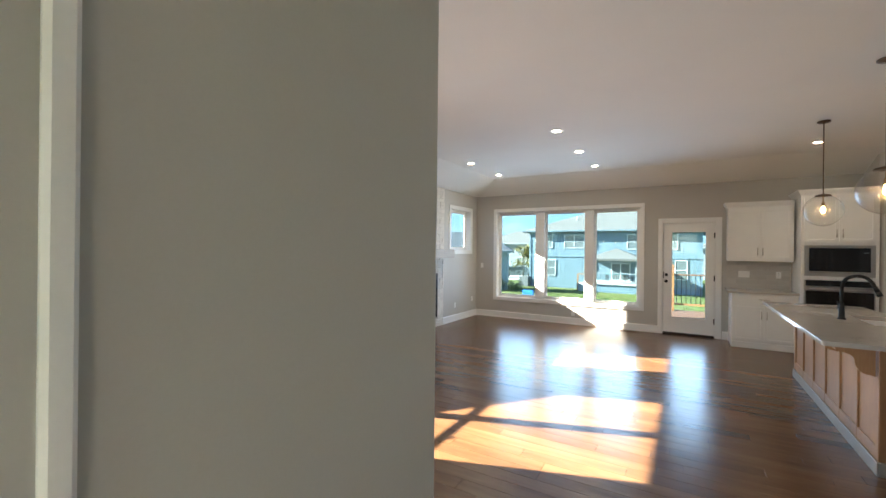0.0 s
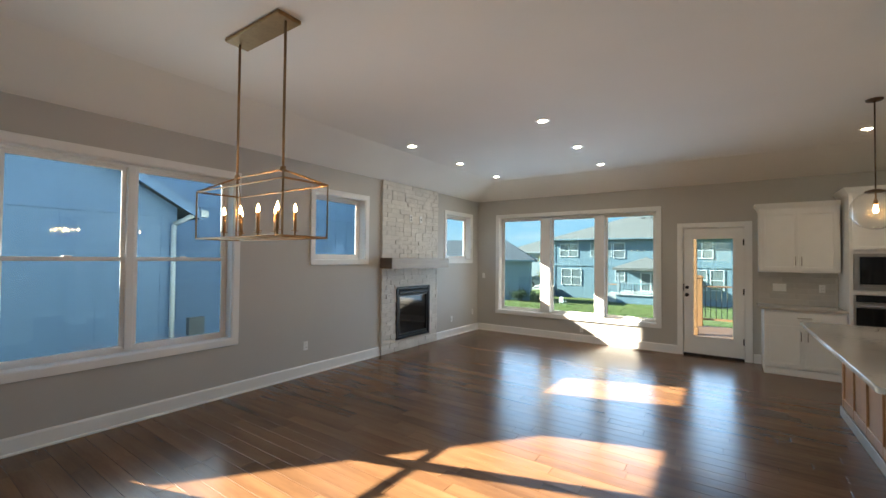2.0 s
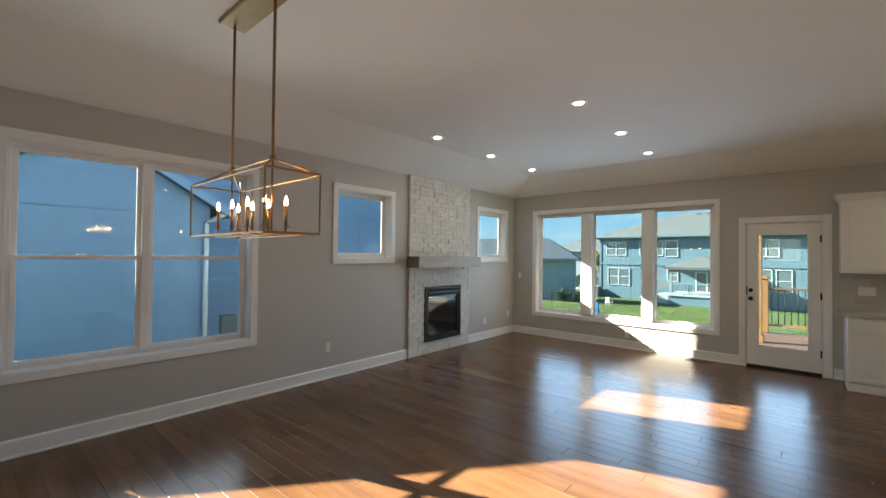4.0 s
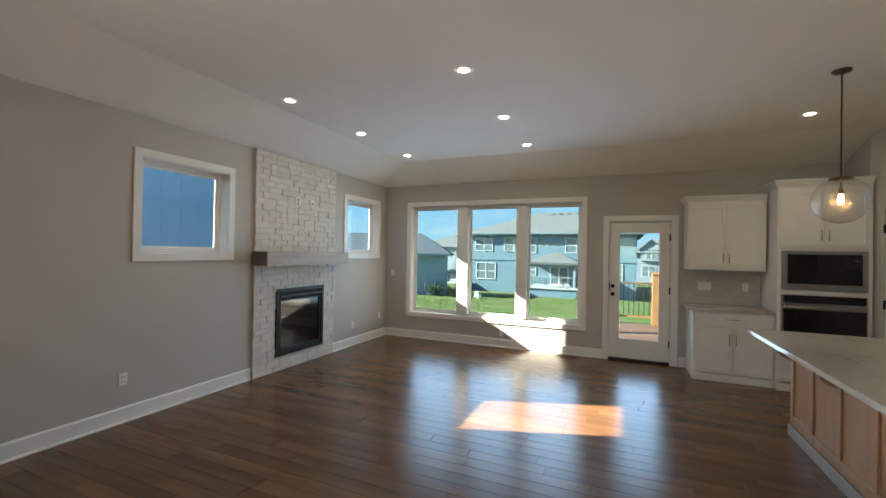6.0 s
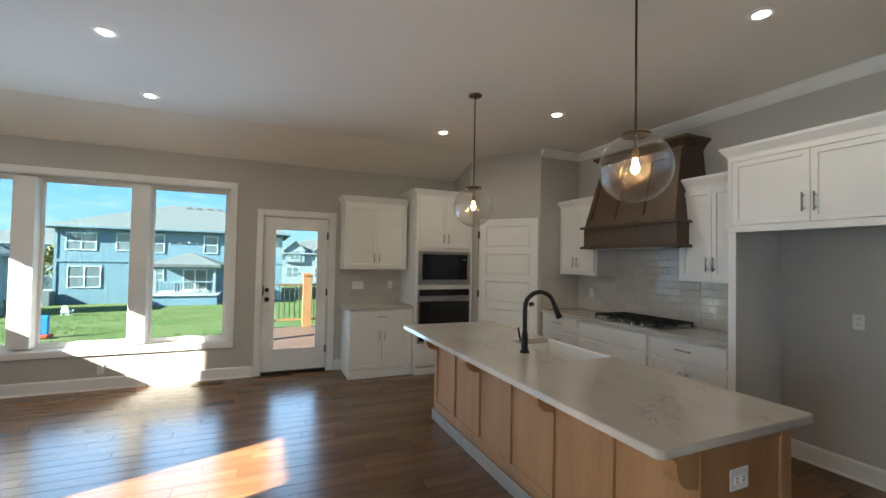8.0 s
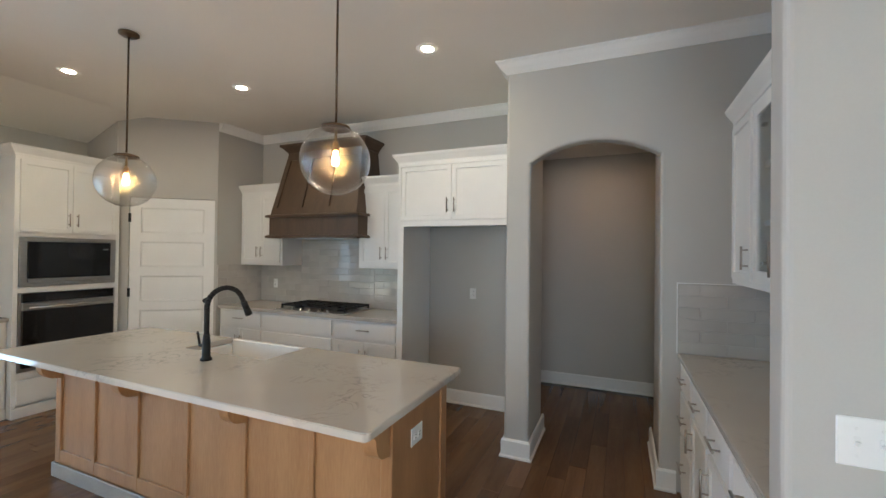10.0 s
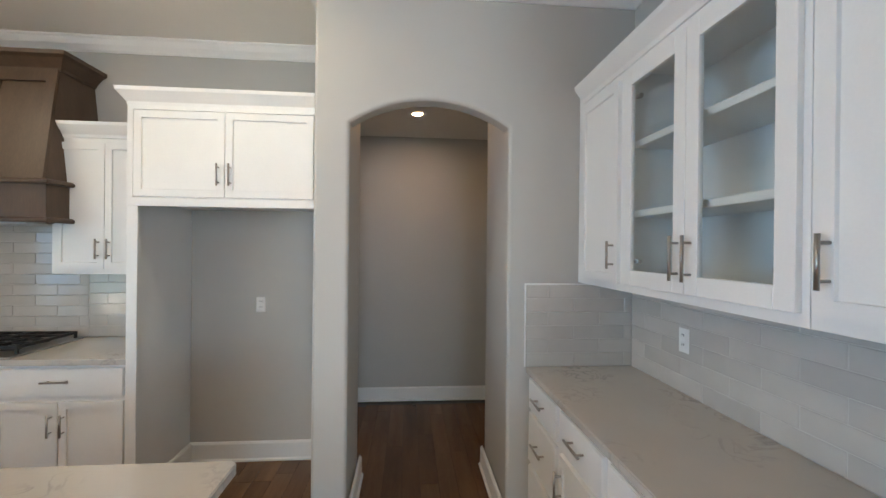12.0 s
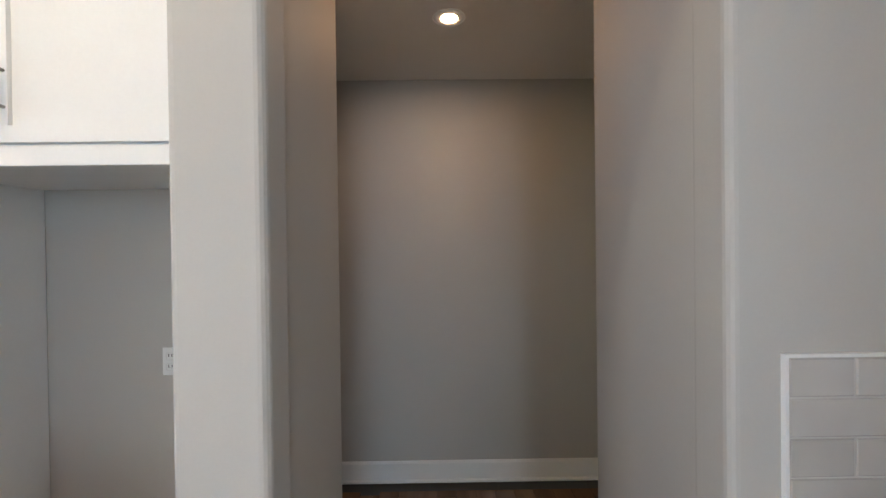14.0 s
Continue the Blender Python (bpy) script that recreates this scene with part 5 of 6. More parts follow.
def sky_backdrop():
    """A far curved screen with the northern sky's gradient and thin cloud."""
    m, n, l, p = material("northern_sky")
    n.remove(p)
    geo, sep, ramp, noi, mix, em = n.new("ShaderNodeNewGeometry"), n.new("ShaderNodeSeparateXYZ"), n.new("ShaderNodeValToRGB"), n.new("ShaderNodeTexNoise"), n.new("ShaderNodeMix"), n.new("ShaderNodeEmission")
    rng, mp, cl = n.new("ShaderNodeMapRange"), n.new("ShaderNodeMapping"), n.new("ShaderNodeMapRange")
    l.new(geo.outputs["Position"], sep.inputs[0])
    l.new(sep.outputs[2], rng.inputs["Value"])
    rng.inputs["From Min"].default_value, rng.inputs["From Max"].default_value = -5, 150
    l.new(rng.outputs[0], ramp.inputs[0])
    e = ramp.color_ramp.elements
    e[0].color, e[1].color, e[1].position = (0.60, 0.80, 0.92, 1), (0.10, 0.36, 0.86, 1), 1.0
    x = e.new(0.3)
    x.color = (0.30, 0.62, 0.94, 1)
    mp.inputs["Scale"].default_value = (0.012, 0.012, 0.05)
    l.new(geo.outputs["Position"], mp.inputs[0])
    l.new(mp.outputs[0], noi.inputs["Vector"])
    noi.inputs["Detail"].default_value = 6
    l.new(noi.outputs[0], cl.inputs["Value"])
    cl.inputs["From Min"].default_value, cl.inputs["From Max"].default_value, cl.inputs["To Max"].default_value = 0.48, 0.8, 0.55
    mix.data_type = "RGBA"
    l.new(cl.outputs[0], mix.inputs[0])
    l.new(ramp.outputs[0], mix.inputs[6])
    mix.inputs[7].default_value = (0.85, 0.9, 0.95, 1)
    l.new(mix.outputs[2], em.inputs[0])
    em.inputs[1].default_value = 0.2
    l.new(em.outputs[0], n["Material Output"].inputs[0])
    bm = bmesh.new()
    cols = []
    for i in range(41):
        a = radians(-80 + 150 * i / 40)
        cols.append([bm.verts.new((300 * math.sin(a), 300 * math.cos(a), z)) for z in (-12, 160)])
    for a, b in zip(cols, cols[1:]):
        bm.faces.new((a[0], b[0], b[1], a[1])).smooth = True
    solid("backdrop", bm, m, "clear blue northern sky with thin cloud", "sky", kind="structure")


sky_backdrop()


def house_window(parent, x, z, w, h, y, n=1, sub=True):
    f = part("window", boxes((x - 0.06, x + w + 0.06, y - 0.05, y + 0.02, z - 0.06, z), (x - 0.06, x + w + 0.06, y - 0.05, y + 0.02, z + h, z + h + 0.06), (x - 0.06, x, y - 0.05, y + 0.02, z, z + h), (x + w, x + w + 0.06, y - 0.05, y + 0.02, z, z + h),
                                *[(x + w * k / n - 0.03, x + w * k / n + 0.045, y - 0.045, y + 0.02, z, z + h) for k in range(1, n)], (x, x + w, y - 0.04, y + 0.02, z + h / 2 - 0.03, z + h / 2 + 0.03)), M_EXTRIM, parent, "white framed window")
    part("pane", boxes((x, x + w, y - 0.012, y + 0.012, z, z + h)), M_EXGLASS, f)


def hip_roof(x0, x1, y0, y1, z, rise, over, run_=None):
    """A hip roof with thick eaves; the ridge runs along the longer side."""
    bm = bmesh.new()
    a = [(x0 - over, y0 - over), (x1 + over, y0 - over), (x1 + over, y1 + over), (x0 - over, y1 + over)]
    h = (y1 - y0) / 2 + over
    if x1 - x0 >= y1 - y0:
        ridge = [((x0 - over + h), (y0 + y1) / 2), ((x1 + over - h), (y0 + y1) / 2)]
        faces = [(0, 1, 5, 4), (1, 2, 5), (2, 3, 4, 5), (3, 0, 4)]
    else:
        h = (x1 - x0) / 2 + over
        ridge = [((x0 + x1) / 2, y0 - over + h), ((x0 + x1) / 2, y1 + over - h)]
        faces = [(0, 1, 4), (1, 2, 5, 4), (2, 3, 5), (3, 0, 4, 5)]
    lo = [bm.verts.new((*p, z - 0.18)) for p in a]
    up = [bm.verts.new((*p, z)) for p in a] + [bm.verts.new((*p, z + rise)) for p in ridge]
    for i in range(4):
        bm.faces.new((lo[i], lo[(i + 1) % 4], up[(i + 1) % 4], up[i]))
    for f in faces:
        bm.faces.new([up[i] for i in f])
    bm.faces.new(lo[::-1])
    bmesh.ops.recalc_face_normals(bm, faces=bm.faces[:])
    return bm


def blue_house():
    h = thing("house", pose(0, 38, ZH), "two-storey blue-grey house with hipped shingle roof", "house")
    Z = lambda z: z - ZH
    x0, x1 = -12.75, 1.6
    part("wall", boxes((x0, x1, 0.0, 11, -0.3, Z(3.42))), M_SIDING, h)
    # horizontal band and vertical battens
    part("band", boxes((x0 - 0.05, x1 + 0.05, -0.06, -0.002, Z(0.98), Z(1.2)), (x0 - 0.05, x1 + 0.05, -0.06, -0.002, Z(3.2), Z(3.42))), M_SIDING, h)
    for i in range(36):
        part("batten", boxes((x0 + 0.15 + i * 0.4, x0 + 0.2 + i * 0.4, -0.005, -0.002, -0.2, Z(0.98))), M_SIDING, h)
        part("batten", boxes((x0 + 0.15 + i * 0.4, x0 + 0.2 + i * 0.4, -0.005, -0.002, Z(1.2), Z(3.2))), M_SIDING, h)
    part("corner_board", boxes((x0 - 0.04, x0 + 0.12, -0.05, -0.003, -0.2, Z(3.2))), M_SIDING, h)
    part("roof", hip_roof(x0, x1, 0, 11, Z(3.45), 2.35, 0.55), M_SHINGLE, h, "grey asphalt shingle roof")
    part("gutter", boxes((x0 - 0.6, x1 + 0.6, -0.62, -0.56, Z(3.33), Z(3.44))), M_SIDING, h)
    for x in (-6.0, -5.2, -4.4, -3.6):
        part("roof_vent", boxes((x, x + 0.35, 4.6, 4.9, Z(5.3), Z(5.62))), M_SHINGLE, h)
    part("vent_pipe", tube(bmesh.new(), (-8.8, 2.4, Z(4.3)), (-8.8, 2.4, Z(4.95)), 0.08, 8), M_EXTRIM, h)
    for x, z, w, hh, n in ((-12.15, 1.85, 1.6, 1.1, 2), (-9.35, 1.85, 1.7, 1.15, 2), (-7.4, 1.75, 0.85, 1.25, 1), (-3.95, 1.78, 0.85, 1.2, 1), (-12.0, -0.75, 1.75, 1.4, 2), (-7.25, -0.25, 0.7, 0.9, 1), (-1.6, 1.8, 1.4, 1.2, 2), (-1.4, -0.7, 0.8, 1.5, 1), (-0.3, -0.7, 0.8, 1.5, 1)):
        house_window(h, x, Z(z), w, hh, -0.01, n)
    # covered patio with a deck
    part("patio_roof", hip_roof(-6.5, -2.75, -3.4, 0.3, Z(0.95), 0.85, 0.25), M_SHINGLE, h, "grey shingle porch roof")
    part("patio_beam", boxes((-6.5, -2.75, -3.4, -3.2, Z(0.6), Z(0.8)), (-6.5, -6.3, -3.2, 0, Z(0.6), Z(0.8)), (-2.95, -2.75, -3.2, 0, Z(0.6), Z(0.8))), M_SIDING3, h)
    for x in (-6.45, -3.0):
        part("patio_post", boxes((x, x + 0.18, -3.38, -3.2, 0.0, Z(0.6))), M_SIDING3, h)
    part("patio_deck", boxes((-6.6, -2.6, -3.5, -0.002, Z(-1.18), Z(-1.05))), M_CONC, h)
    part("patio_skirt", boxes((-6.5, -2.7, -3.4, -0.3, 0.0, Z(-1.18))), M_SIDING, h)
    part("slider", boxes((-5.3, -3.7, -0.06, -0.02, Z(-1.05), Z(-0.98)), (-5.3, -3.7, -0.06, -0.02, Z(0.45), Z(0.55)), (-5.3, -5.2, -0.06, -0.02, Z(-0.98), Z(0.45)), (-4.55, -4.45, -0.06, -0.02, Z(-0.98), Z(0.45)), (-3.8, -3.7, -0.06, -0.02, Z(-0.98), Z(0.45))), M_EXTRIM, h)
    part("slider_glass", boxes((-5.2, -3.8, -0.04, -0.025, Z(-0.98), Z(0.45))), M_EXGLASS, h)
    part("patio_rail", boxes((-6.4, -3.0, -3.36, -3.30, Z(-0.28), Z(-0.2)), (-6.4, -3.0, -3.36, -3.30, Z(-0.95), Z(-0.9))), M_SIDING3, h)
    for i in range(16):
        part("patio_baluster", boxes((-6.2 + i * 0.2, -6.17 + i * 0.2, -3.345, -3.315, Z(-0.9), Z(-0.28))), M_BLACK, h)
    part("stair_stringer", boxes((-7.6, -6.62, -2.9, -1.9, 0.0, Z(-1.2)), (-7.15, -6.62, -2.9, -1.9, Z(-1.2), Z(-1.08))), M_CONC, h)
    part("stair_rail", boxes((-7.55, -7.45, -2.95, -2.85, 0, Z(-0.45)), (-7.5, -6.5, -2.94, -2.87, Z(-0.45), Z(-0.36))), M_CEDAR, h)
    t = thing("patio_table", pose(-4.6, 36.0, -1.05), "teal-topped patio table on the neighbour's porch", "table")
    part("tabletop", boxes((-0.8, 0.8, -0.5, 0.5, 0.68, 0.73), bevel=0.01), surf("teal_cloth", (0.03, 0.3, 0.32), (0.05, 0.36, 0.38), 2, 0.6), t)
    for x in (-0.7, 0.7):
        for y in (-0.4, 0.4):
            part("leg", tube(bmesh.new(), (x, y, 0), (x, y, 0.68), 0.03, 8), M_BLACK, t)


blue_house()


def gable_house(name, x, y, w, d, eave, rise, siding, label, yaw=0, windows=(), dormers=(), roof=None):
    """A house with a hip roof; local -y is the side that is seen."""
    h = thing(name, pose(x, y, ZH, 0, 0, yaw), label, "house")
    part("wall", boxes((-w / 2, w / 2, 0, d, -0.3, eave)), siding, h)
    part("roof", hip_roof(-w / 2, w / 2, 0, d, eave, rise, 0.45), roof or M_SHINGLE, h, "grey asphalt shingle roof")
    part("eave_trim", boxes((-w / 2 - 0.46, w / 2 + 0.46, -0.5, -0.455, eave - 0.16, eave)), siding, h)
    for a, z, ww, hh, n in windows:
        house_window(h, a, z, ww, hh, -0.01, n)
    for a, ww, z, hh in dormers:
        bm = prism(bmesh.new(), [(a - ww / 2, z), (a + ww / 2, z), (a + ww / 2, z + hh), (a, z + hh + ww * 0.45), (a - ww / 2, z + hh)], "y", -0.35, 3.0)
        g = part("front_gable", bm, siding, h)
        bm = bmesh.new()
        for s in (-1, 1):
            prism(bm, [(a, z + hh + ww * 0.45 + 0.16), (a, z + hh + ww * 0.45), (a + s * (ww / 2 + 0.25), z + hh - 0.22), (a + s * (ww / 2 + 0.25), z + hh - 0.06)], "y", -0.6, 3.1)
        part("gable_roof", bm, M_SHINGLE, g)
        house_window(h, a - ww * 0.25, z + 0.3, ww * 0.5, hh - 0.4, -0.36, 2)
    return h


gable_house("house", -18.0, 27.8, 13.0, 4, 3.45, 1.6, M_SIDING4, "low blue-grey house with a dark hipped roof", 20, (), (), M_SHINGLE2)
gable_house("house", -24.0, 62, 12, 10, 4.6, 2.2, M_SIDING3, "distant pale house with grey roof", 0, ((-3, 1, 1.4, 1.3, 2), (1, 1, 1.4, 1.3, 2)))
gable_house("house", -42.0, 66, 12, 10, 4.2, 2.4, M_SIDING3, "distant pale house with grey roof", 10, ((-3, 1, 1.4, 1.3, 2),))
gable_house("house", 7.6, 60, 12, 9, 4.1, 2.0, M_SIDING3, "distant pale grey two-storey house with gables", 0, ((-4.6, 0.9, 1.5, 1.3, 2), (-1, 0.9, 1.5, 1.3, 2), (2.6, 0.9, 1.5, 1.3, 2)), ((-3.6, 2.4, 2.9, 1.6), (0.2, 2.4, 2.9, 1.6)))
gable_house("house", 25.0, 58, 13, 10, 5.0, 2.2, M_SIDING3, "distant grey two-storey house", 0, ((-5, 1, 1.4, 1.3, 2), (-1, 3.2, 1.4, 1.2, 2)))


def side_house():
    """The next-door house seen through the side windows."""
    h = thing("neighbour_house", pose(-6.9, 0, ZG), "slate-blue house close beside the side windows", "house")
    Z = lambda z: z - ZG
    bm = prism(bmesh.new(), [(-5.2, -0.3), (3.12, -0.3), (3.12, Z(2.40)), (1.57, Z(3.29)), (-0.1, Z(2.32)), (-0.1, Z(2.15)), (-5.2, Z(2.15))], "x", -8.0, 0.0)
    part("gable_wall", bm, M_SIDING2, h)
    bm = bmesh.new()
    for y, z in ((3.42, 2.33), (-0.28, 2.33)):
        prism(bm, [(1.57, Z(3.44)), (1.57, Z(3.30)), (y, Z(z - 0.12)), (y, Z(z))], "x", -8.0, 0.28)
    part("roof", bm, M_SHINGLE, h, "dark shingle roof edge")
    bm = prism(bmesh.new(), [(1.57, Z(3.42)), (1.57, Z(3.25)), (3.42, Z(2.16)), (3.42, Z(2.31))], "x", 0.282, 0.31)
    part("rake_board", bm, M_SIDING2, h)
    part("band", boxes((0.002, 0.03, -5.2, 3.1, Z(2.22), Z(2.27))), M_SIDING2, h)
    for i in range(20):
        part("batten", boxes((0.002, 0.008, -5.1 + i * 0.42, -5.06 + i * 0.42, 0.3, Z(2.2))), M_SIDING2, h)
    bm = bmesh.new()
    tube(bm, (0.06, 3.05, 0.2), (0.06, 3.05, Z(2.1)), 0.04, 10)
    tube(bm, (0.06, 3.05, Z(2.1)), (0.25, 3.3, Z(2.28)), 0.04, 10)
    part("downspout", bm, M_EXTRIM, h, "white downspout")
    part("gutter", boxes((-6.0, 0.33, 3.36, 3.48, Z(2.24), Z(2.36))), M_EXTRIM, h)
    part("rear_wing", boxes((-8.0, -1.7, 3.125, 9.3, -0.3, Z(3.55))), M_SIDING2, h)
    for i in range(14):
        part("batten", boxes((-1.698, -1.692, 3.4 + i * 0.42, 3.44 + i * 0.42, 0.3, Z(3.5))), M_SIDING2, h)
    part("wing_band", boxes((-1.698, -1.67, 3.13, 9.3, Z(2.62), Z(2.68))), M_SIDING2, h)
    part("wing_corner", boxes((-1.72, -1.64, 9.22, 9.34, 0, Z(3.5))), M_EXTRIM, h)
    part("meter_box", boxes((0.002, 0.12, 3.3, 3.55, Z(0.2), Z(0.5))), M_AC, h)
    part("foundation", boxes((0.0, 0.015, -5.2, 3.1, 0, 0.28)), M_CONC, h)


side_house()
ac = thing("air_conditioner", pose(-6.3, 2.45, ZG), "pale outdoor air-conditioning unit beside the blue house", "air conditioner")
part("casing", boxes((-0.4, 0.4, -0.4, 0.4, 0.08, 0.9), bevel=0.03), M_EXTRIM, ac)
part("pad", boxes((-0.5, 0.5, -0.5, 0.5, 0, 0.08)), M_CONC, ac)
part("grille", lathe(bmesh.new(), [(0, 0.92), (0.3, 0.92), (0.32, 0.9)], 20), M_AC, ac)


def deck():
    d = thing("deck", pose(1.2, 10.4, -0.1), "reddish-brown wooden deck outside the back door", "deck")
    y1 = 12.62
    part("rim", boxes((-1.32, 3.3, -2.2, y1 - 10.4, -0.3, -0.032)), M_DECK, d)
    n = 32
    wdt = (y1 - 8.2) / n
    bm = boxes((-2.31, 2.31, -wdt / 2 + 0.003, wdt / 2 - 0.003, -0.03, 0.0), bevel=0.003)
    board = mesh_of(bm, "board", M_DECK)
    for i in range(n):
        b = part("board", board, None, d)
        b.location = (0.99, 8.2 + (i + 0.5) * wdt - 10.4, 0)
    for x in (0.3, 2.6):
        for y in (9.0, 12.2):
            part("support_post", boxes((x - 0.07 - 1.2, x + 0.07 - 1.2, y - 10.47, y - 10.33, ZG + 0.1, -0.3)), M_CEDAR, d)
    r = thing("deck_railing", pose(1.2, 12.5, -0.1), "cedar deck railing with black metal balusters", "railing")
    def post(x, y, h):
        p = part("post", boxes((x - 0.105, x + 0.105, y - 0.105, y + 0.105, 0, h), bevel=0.008), M_CEDAR, r, "orange cedar post")
        bm = boxes((x - 0.125, x + 0.125, y - 0.125, y + 0.125, h, h + 0.03))
        box(bm, x - 0.09, x + 0.09, y - 0.09, y + 0.09, h + 0.03, h + 0.06)
        part("post_cap", bm, M_CEDAR, p)
    post(0.0, 0.0, 1.24)
    post(-1.02, 0.0, 1.24)
    post(2.9, 0.0, 1.24)
    for a, b in ((-1.45, -1.125), (-0.915, -0.105), (0.105, 2.795)):
        part("top_rail", boxes((a, b, -0.07, 0.07, 1.0, 1.04), bevel=0.005), M_DECK, r, "brown top rail")
        part("lower_rail", boxes((a, b, -0.02, 0.02, 0.16, 0.21)), M_CEDAR, r)
        k = int((b - a) / 0.115)
        for i in range(k):
            x = a + (i + 0.5) * (b - a) / k
            part("baluster", tube(bmesh.new(), (x, 0, 0.21), (x, 0, 1.0), 0.009, 6), M_BLACK, r)
    p = thing("deck_roof_post", pose(0.17, 11.0, -0.1), "tall cedar post standing on the deck", "post")
    part("shaft", boxes((-0.075, 0.075, -0.075, 0.075, 0.15, 3.1), bevel=0.006), M_CEDAR, p)
    part("base_trim", boxes((-0.1, 0.1, -0.1, 0.1, 0, 0.15), bevel=0.008), M_CEDAR, p)


deck()


def lawn_chair():
    c = thing("lawn_chair", pose(-8.9, 29.0, ground_z(29), 0, 0, 160), "white slatted lawn chair on the grass", "chair")
    for i in range(5):
        part("back_slat", boxes((-0.27 + i * 0.11, -0.18 + i * 0.11, 0.28, 0.31, 0.35, 1.0)), M_EXTRIM, c)
        part("seat_slat", boxes((-0.3, 0.3, -0.25 + i * 0.11, -0.16 + i * 0.11, 0.36, 0.39)), M_EXTRIM, c)
    for x in (-0.32, 0.3):
        part("arm", boxes((x - 0.05, x + 0.07, -0.3, 0.3, 0.58, 0.61)), M_EXTRIM, c)
        for y in (-0.26, 0.24):
            part("leg", boxes((x, x + 0.05, y, y + 0.05, 0, 0.58)), M_EXTRIM, c)


lawn_chair()
bpy.data.objects["lawn_chair"].scale = (0.55, 0.55, 0.55)
toy = thing("toy_box", pose(-6.85, 20.6, ground_z(20.6)), "bright blue and red plastic yard toy on the lawn", "toy")
part("panel", boxes((-0.3, 0.3, -0.06, 0.06, 0.12, 0.78), bevel=0.03), M_BLUE, toy)
part("base", boxes((-0.36, 0.36, -0.25, 0.25, 0, 0.13), bevel=0.03), M_RED, toy, "red plastic base")
for x, y in ((-13.0, 37.4),):
    a = thing("air_conditioner", pose(x, y, ground_z(y)), "dark outdoor air-conditioning unit beside a house wall", "air conditioner")
    part("casing", boxes((-0.45, 0.45, -0.45, 0.45, 0, 0.95), bevel=0.03), M_AC, a)
    part("grille", lathe(bmesh.new(), [(0, 0.97), (0.3, 0.97), (0.33, 0.95)], 16), M_TYRE, a)


def parked_car():
    c = thing("car", pose(-17.2, 47.0, ZH + 0.16, 0, 0, 20), "silver car parked between the houses", "car")
    bm = prism(bmesh.new(), [(-2.2, 0.3), (2.2, 0.3), (2.25, 0.75), (1.3, 0.95), (0.6, 1.42), (-1.0, 1.45), (-1.9, 0.98), (-2.25, 0.85)], "y", -0.88, 0.88)
    bmesh.ops.bevel(bm, geom=bm.edges[:], offset=0.08, segments=2, affect="EDGES")
    part("body", bm, M_CAR, c)
    part("side_window", boxes((-1.4, 0.7, -0.89, -0.87, 0.95, 1.3)), M_EXGLASS, c)
    for x in (-1.4, 1.4):
        for y in (-0.9, 0.75):
            w = part("wheel", tube(bmesh.new(), (x, y, 0.33), (x, y + 0.15, 0.33), 0.33, 20), M_TYRE, c)
            part("rim", tube(bmesh.new(), (x, y - 0.01, 0.33), (x, y + 0.16, 0.33), 0.19, 14), M_STEEL, w)


parked_car()
solid("driveway", boxes((-22, -13.5, 45, 52, ZH - 0.05, ZH + 0.16)), M_CONC, "pale concrete driveway between the houses", "driveway", **S)


def yard_fence():
    f = thing("yard_fence", pose(-11.0, 21.3, ground_z(23)), "thin dark wire fence at the lawn's edge", "fence")
    for i in range(5):
        part("post", tube(bmesh.new(), (-i * 0.35, i * 2.4, 0), (-i * 0.35, i * 2.4, 1.0), 0.025, 6), M_BLACK, f)
    for z in (0.35, 0.7, 0.98):
        part("wire", tube(bmesh.new(), (0, 0, z), (-1.4, 9.6, z), 0.006, 4), M_BLACK, f)


yard_fence()


def leafy(name, x, y, trunk, height, spread, count, leaf, mat, label, category, seed):
    """A tapered trunk with limbs and a loose crown of many small leaves."""
    rng = random.Random(seed)
    t = thing(name, pose(x, y, ground_z(y)), label, category)
    bm = bmesh.new()
    tube(bm, (0, 0, -0.1), (0.03, 0.02, trunk + height * 0.6), 0.05 + height * 0.012, 8, 0.02)
    tips = []
    for i in range(9):
        a, z = rng.uniform(0, 6.28), trunk + height * rng.uniform(0.05, 0.55)
        tip = Vector((math.cos(a) * spread * rng.uniform(0.4, 0.85), math.sin(a) * spread * rng.uniform(0.4, 0.85), z + height * rng.uniform(0.15, 0.4)))
        tube(bm, (0.01, 0.01, z), tip, 0.02, 5, 0.006)
        tips.append(tip)
    part("trunk", bm, M_BARK, t)
    verts, faces = [], []
    for i in range(count):
        c = rng.choice(tips) + Vector((rng.gauss(0, 0.3), rng.gauss(0, 0.3), rng.gauss(0, 0.22))) * spread
        q = Euler((rng.uniform(0, 6.28), rng.uniform(0, 6.28), rng.uniform(0, 6.28))).to_matrix()
        k = len(verts)
        verts += [c + q @ Vector(p) * leaf for p in ((-1, 0, 0), (0, -0.55, 0.1), (1, 0, 0), (0, 0.55, 0.1))]
        faces.append((k, k + 1, k + 2, k + 3))
    me = bpy.data.meshes.new("crown")
    me.from_pydata([tuple(v) for v in verts], [], faces)
    me.materials.append(mat)
    part("crown", me, None, t)


leafy("tree", -15.6, 44.0, 1.2, 3.0, 1.0, 900, 0.13, M_LEAF, "small yellowing autumn tree between the houses", "tree", 3)
leafy("shrub", -11.0, 29.6, 0.05, 0.8, 0.55, 700, 0.07, M_SHRUB, "dark green shrub beside the low house", "shrub", 5)
leafy("shrub", -12.2, 29.3, 0.05, 0.9, 0.6, 700, 0.07, M_SHRUB, "dark green shrub beside the low house", "shrub", 6)


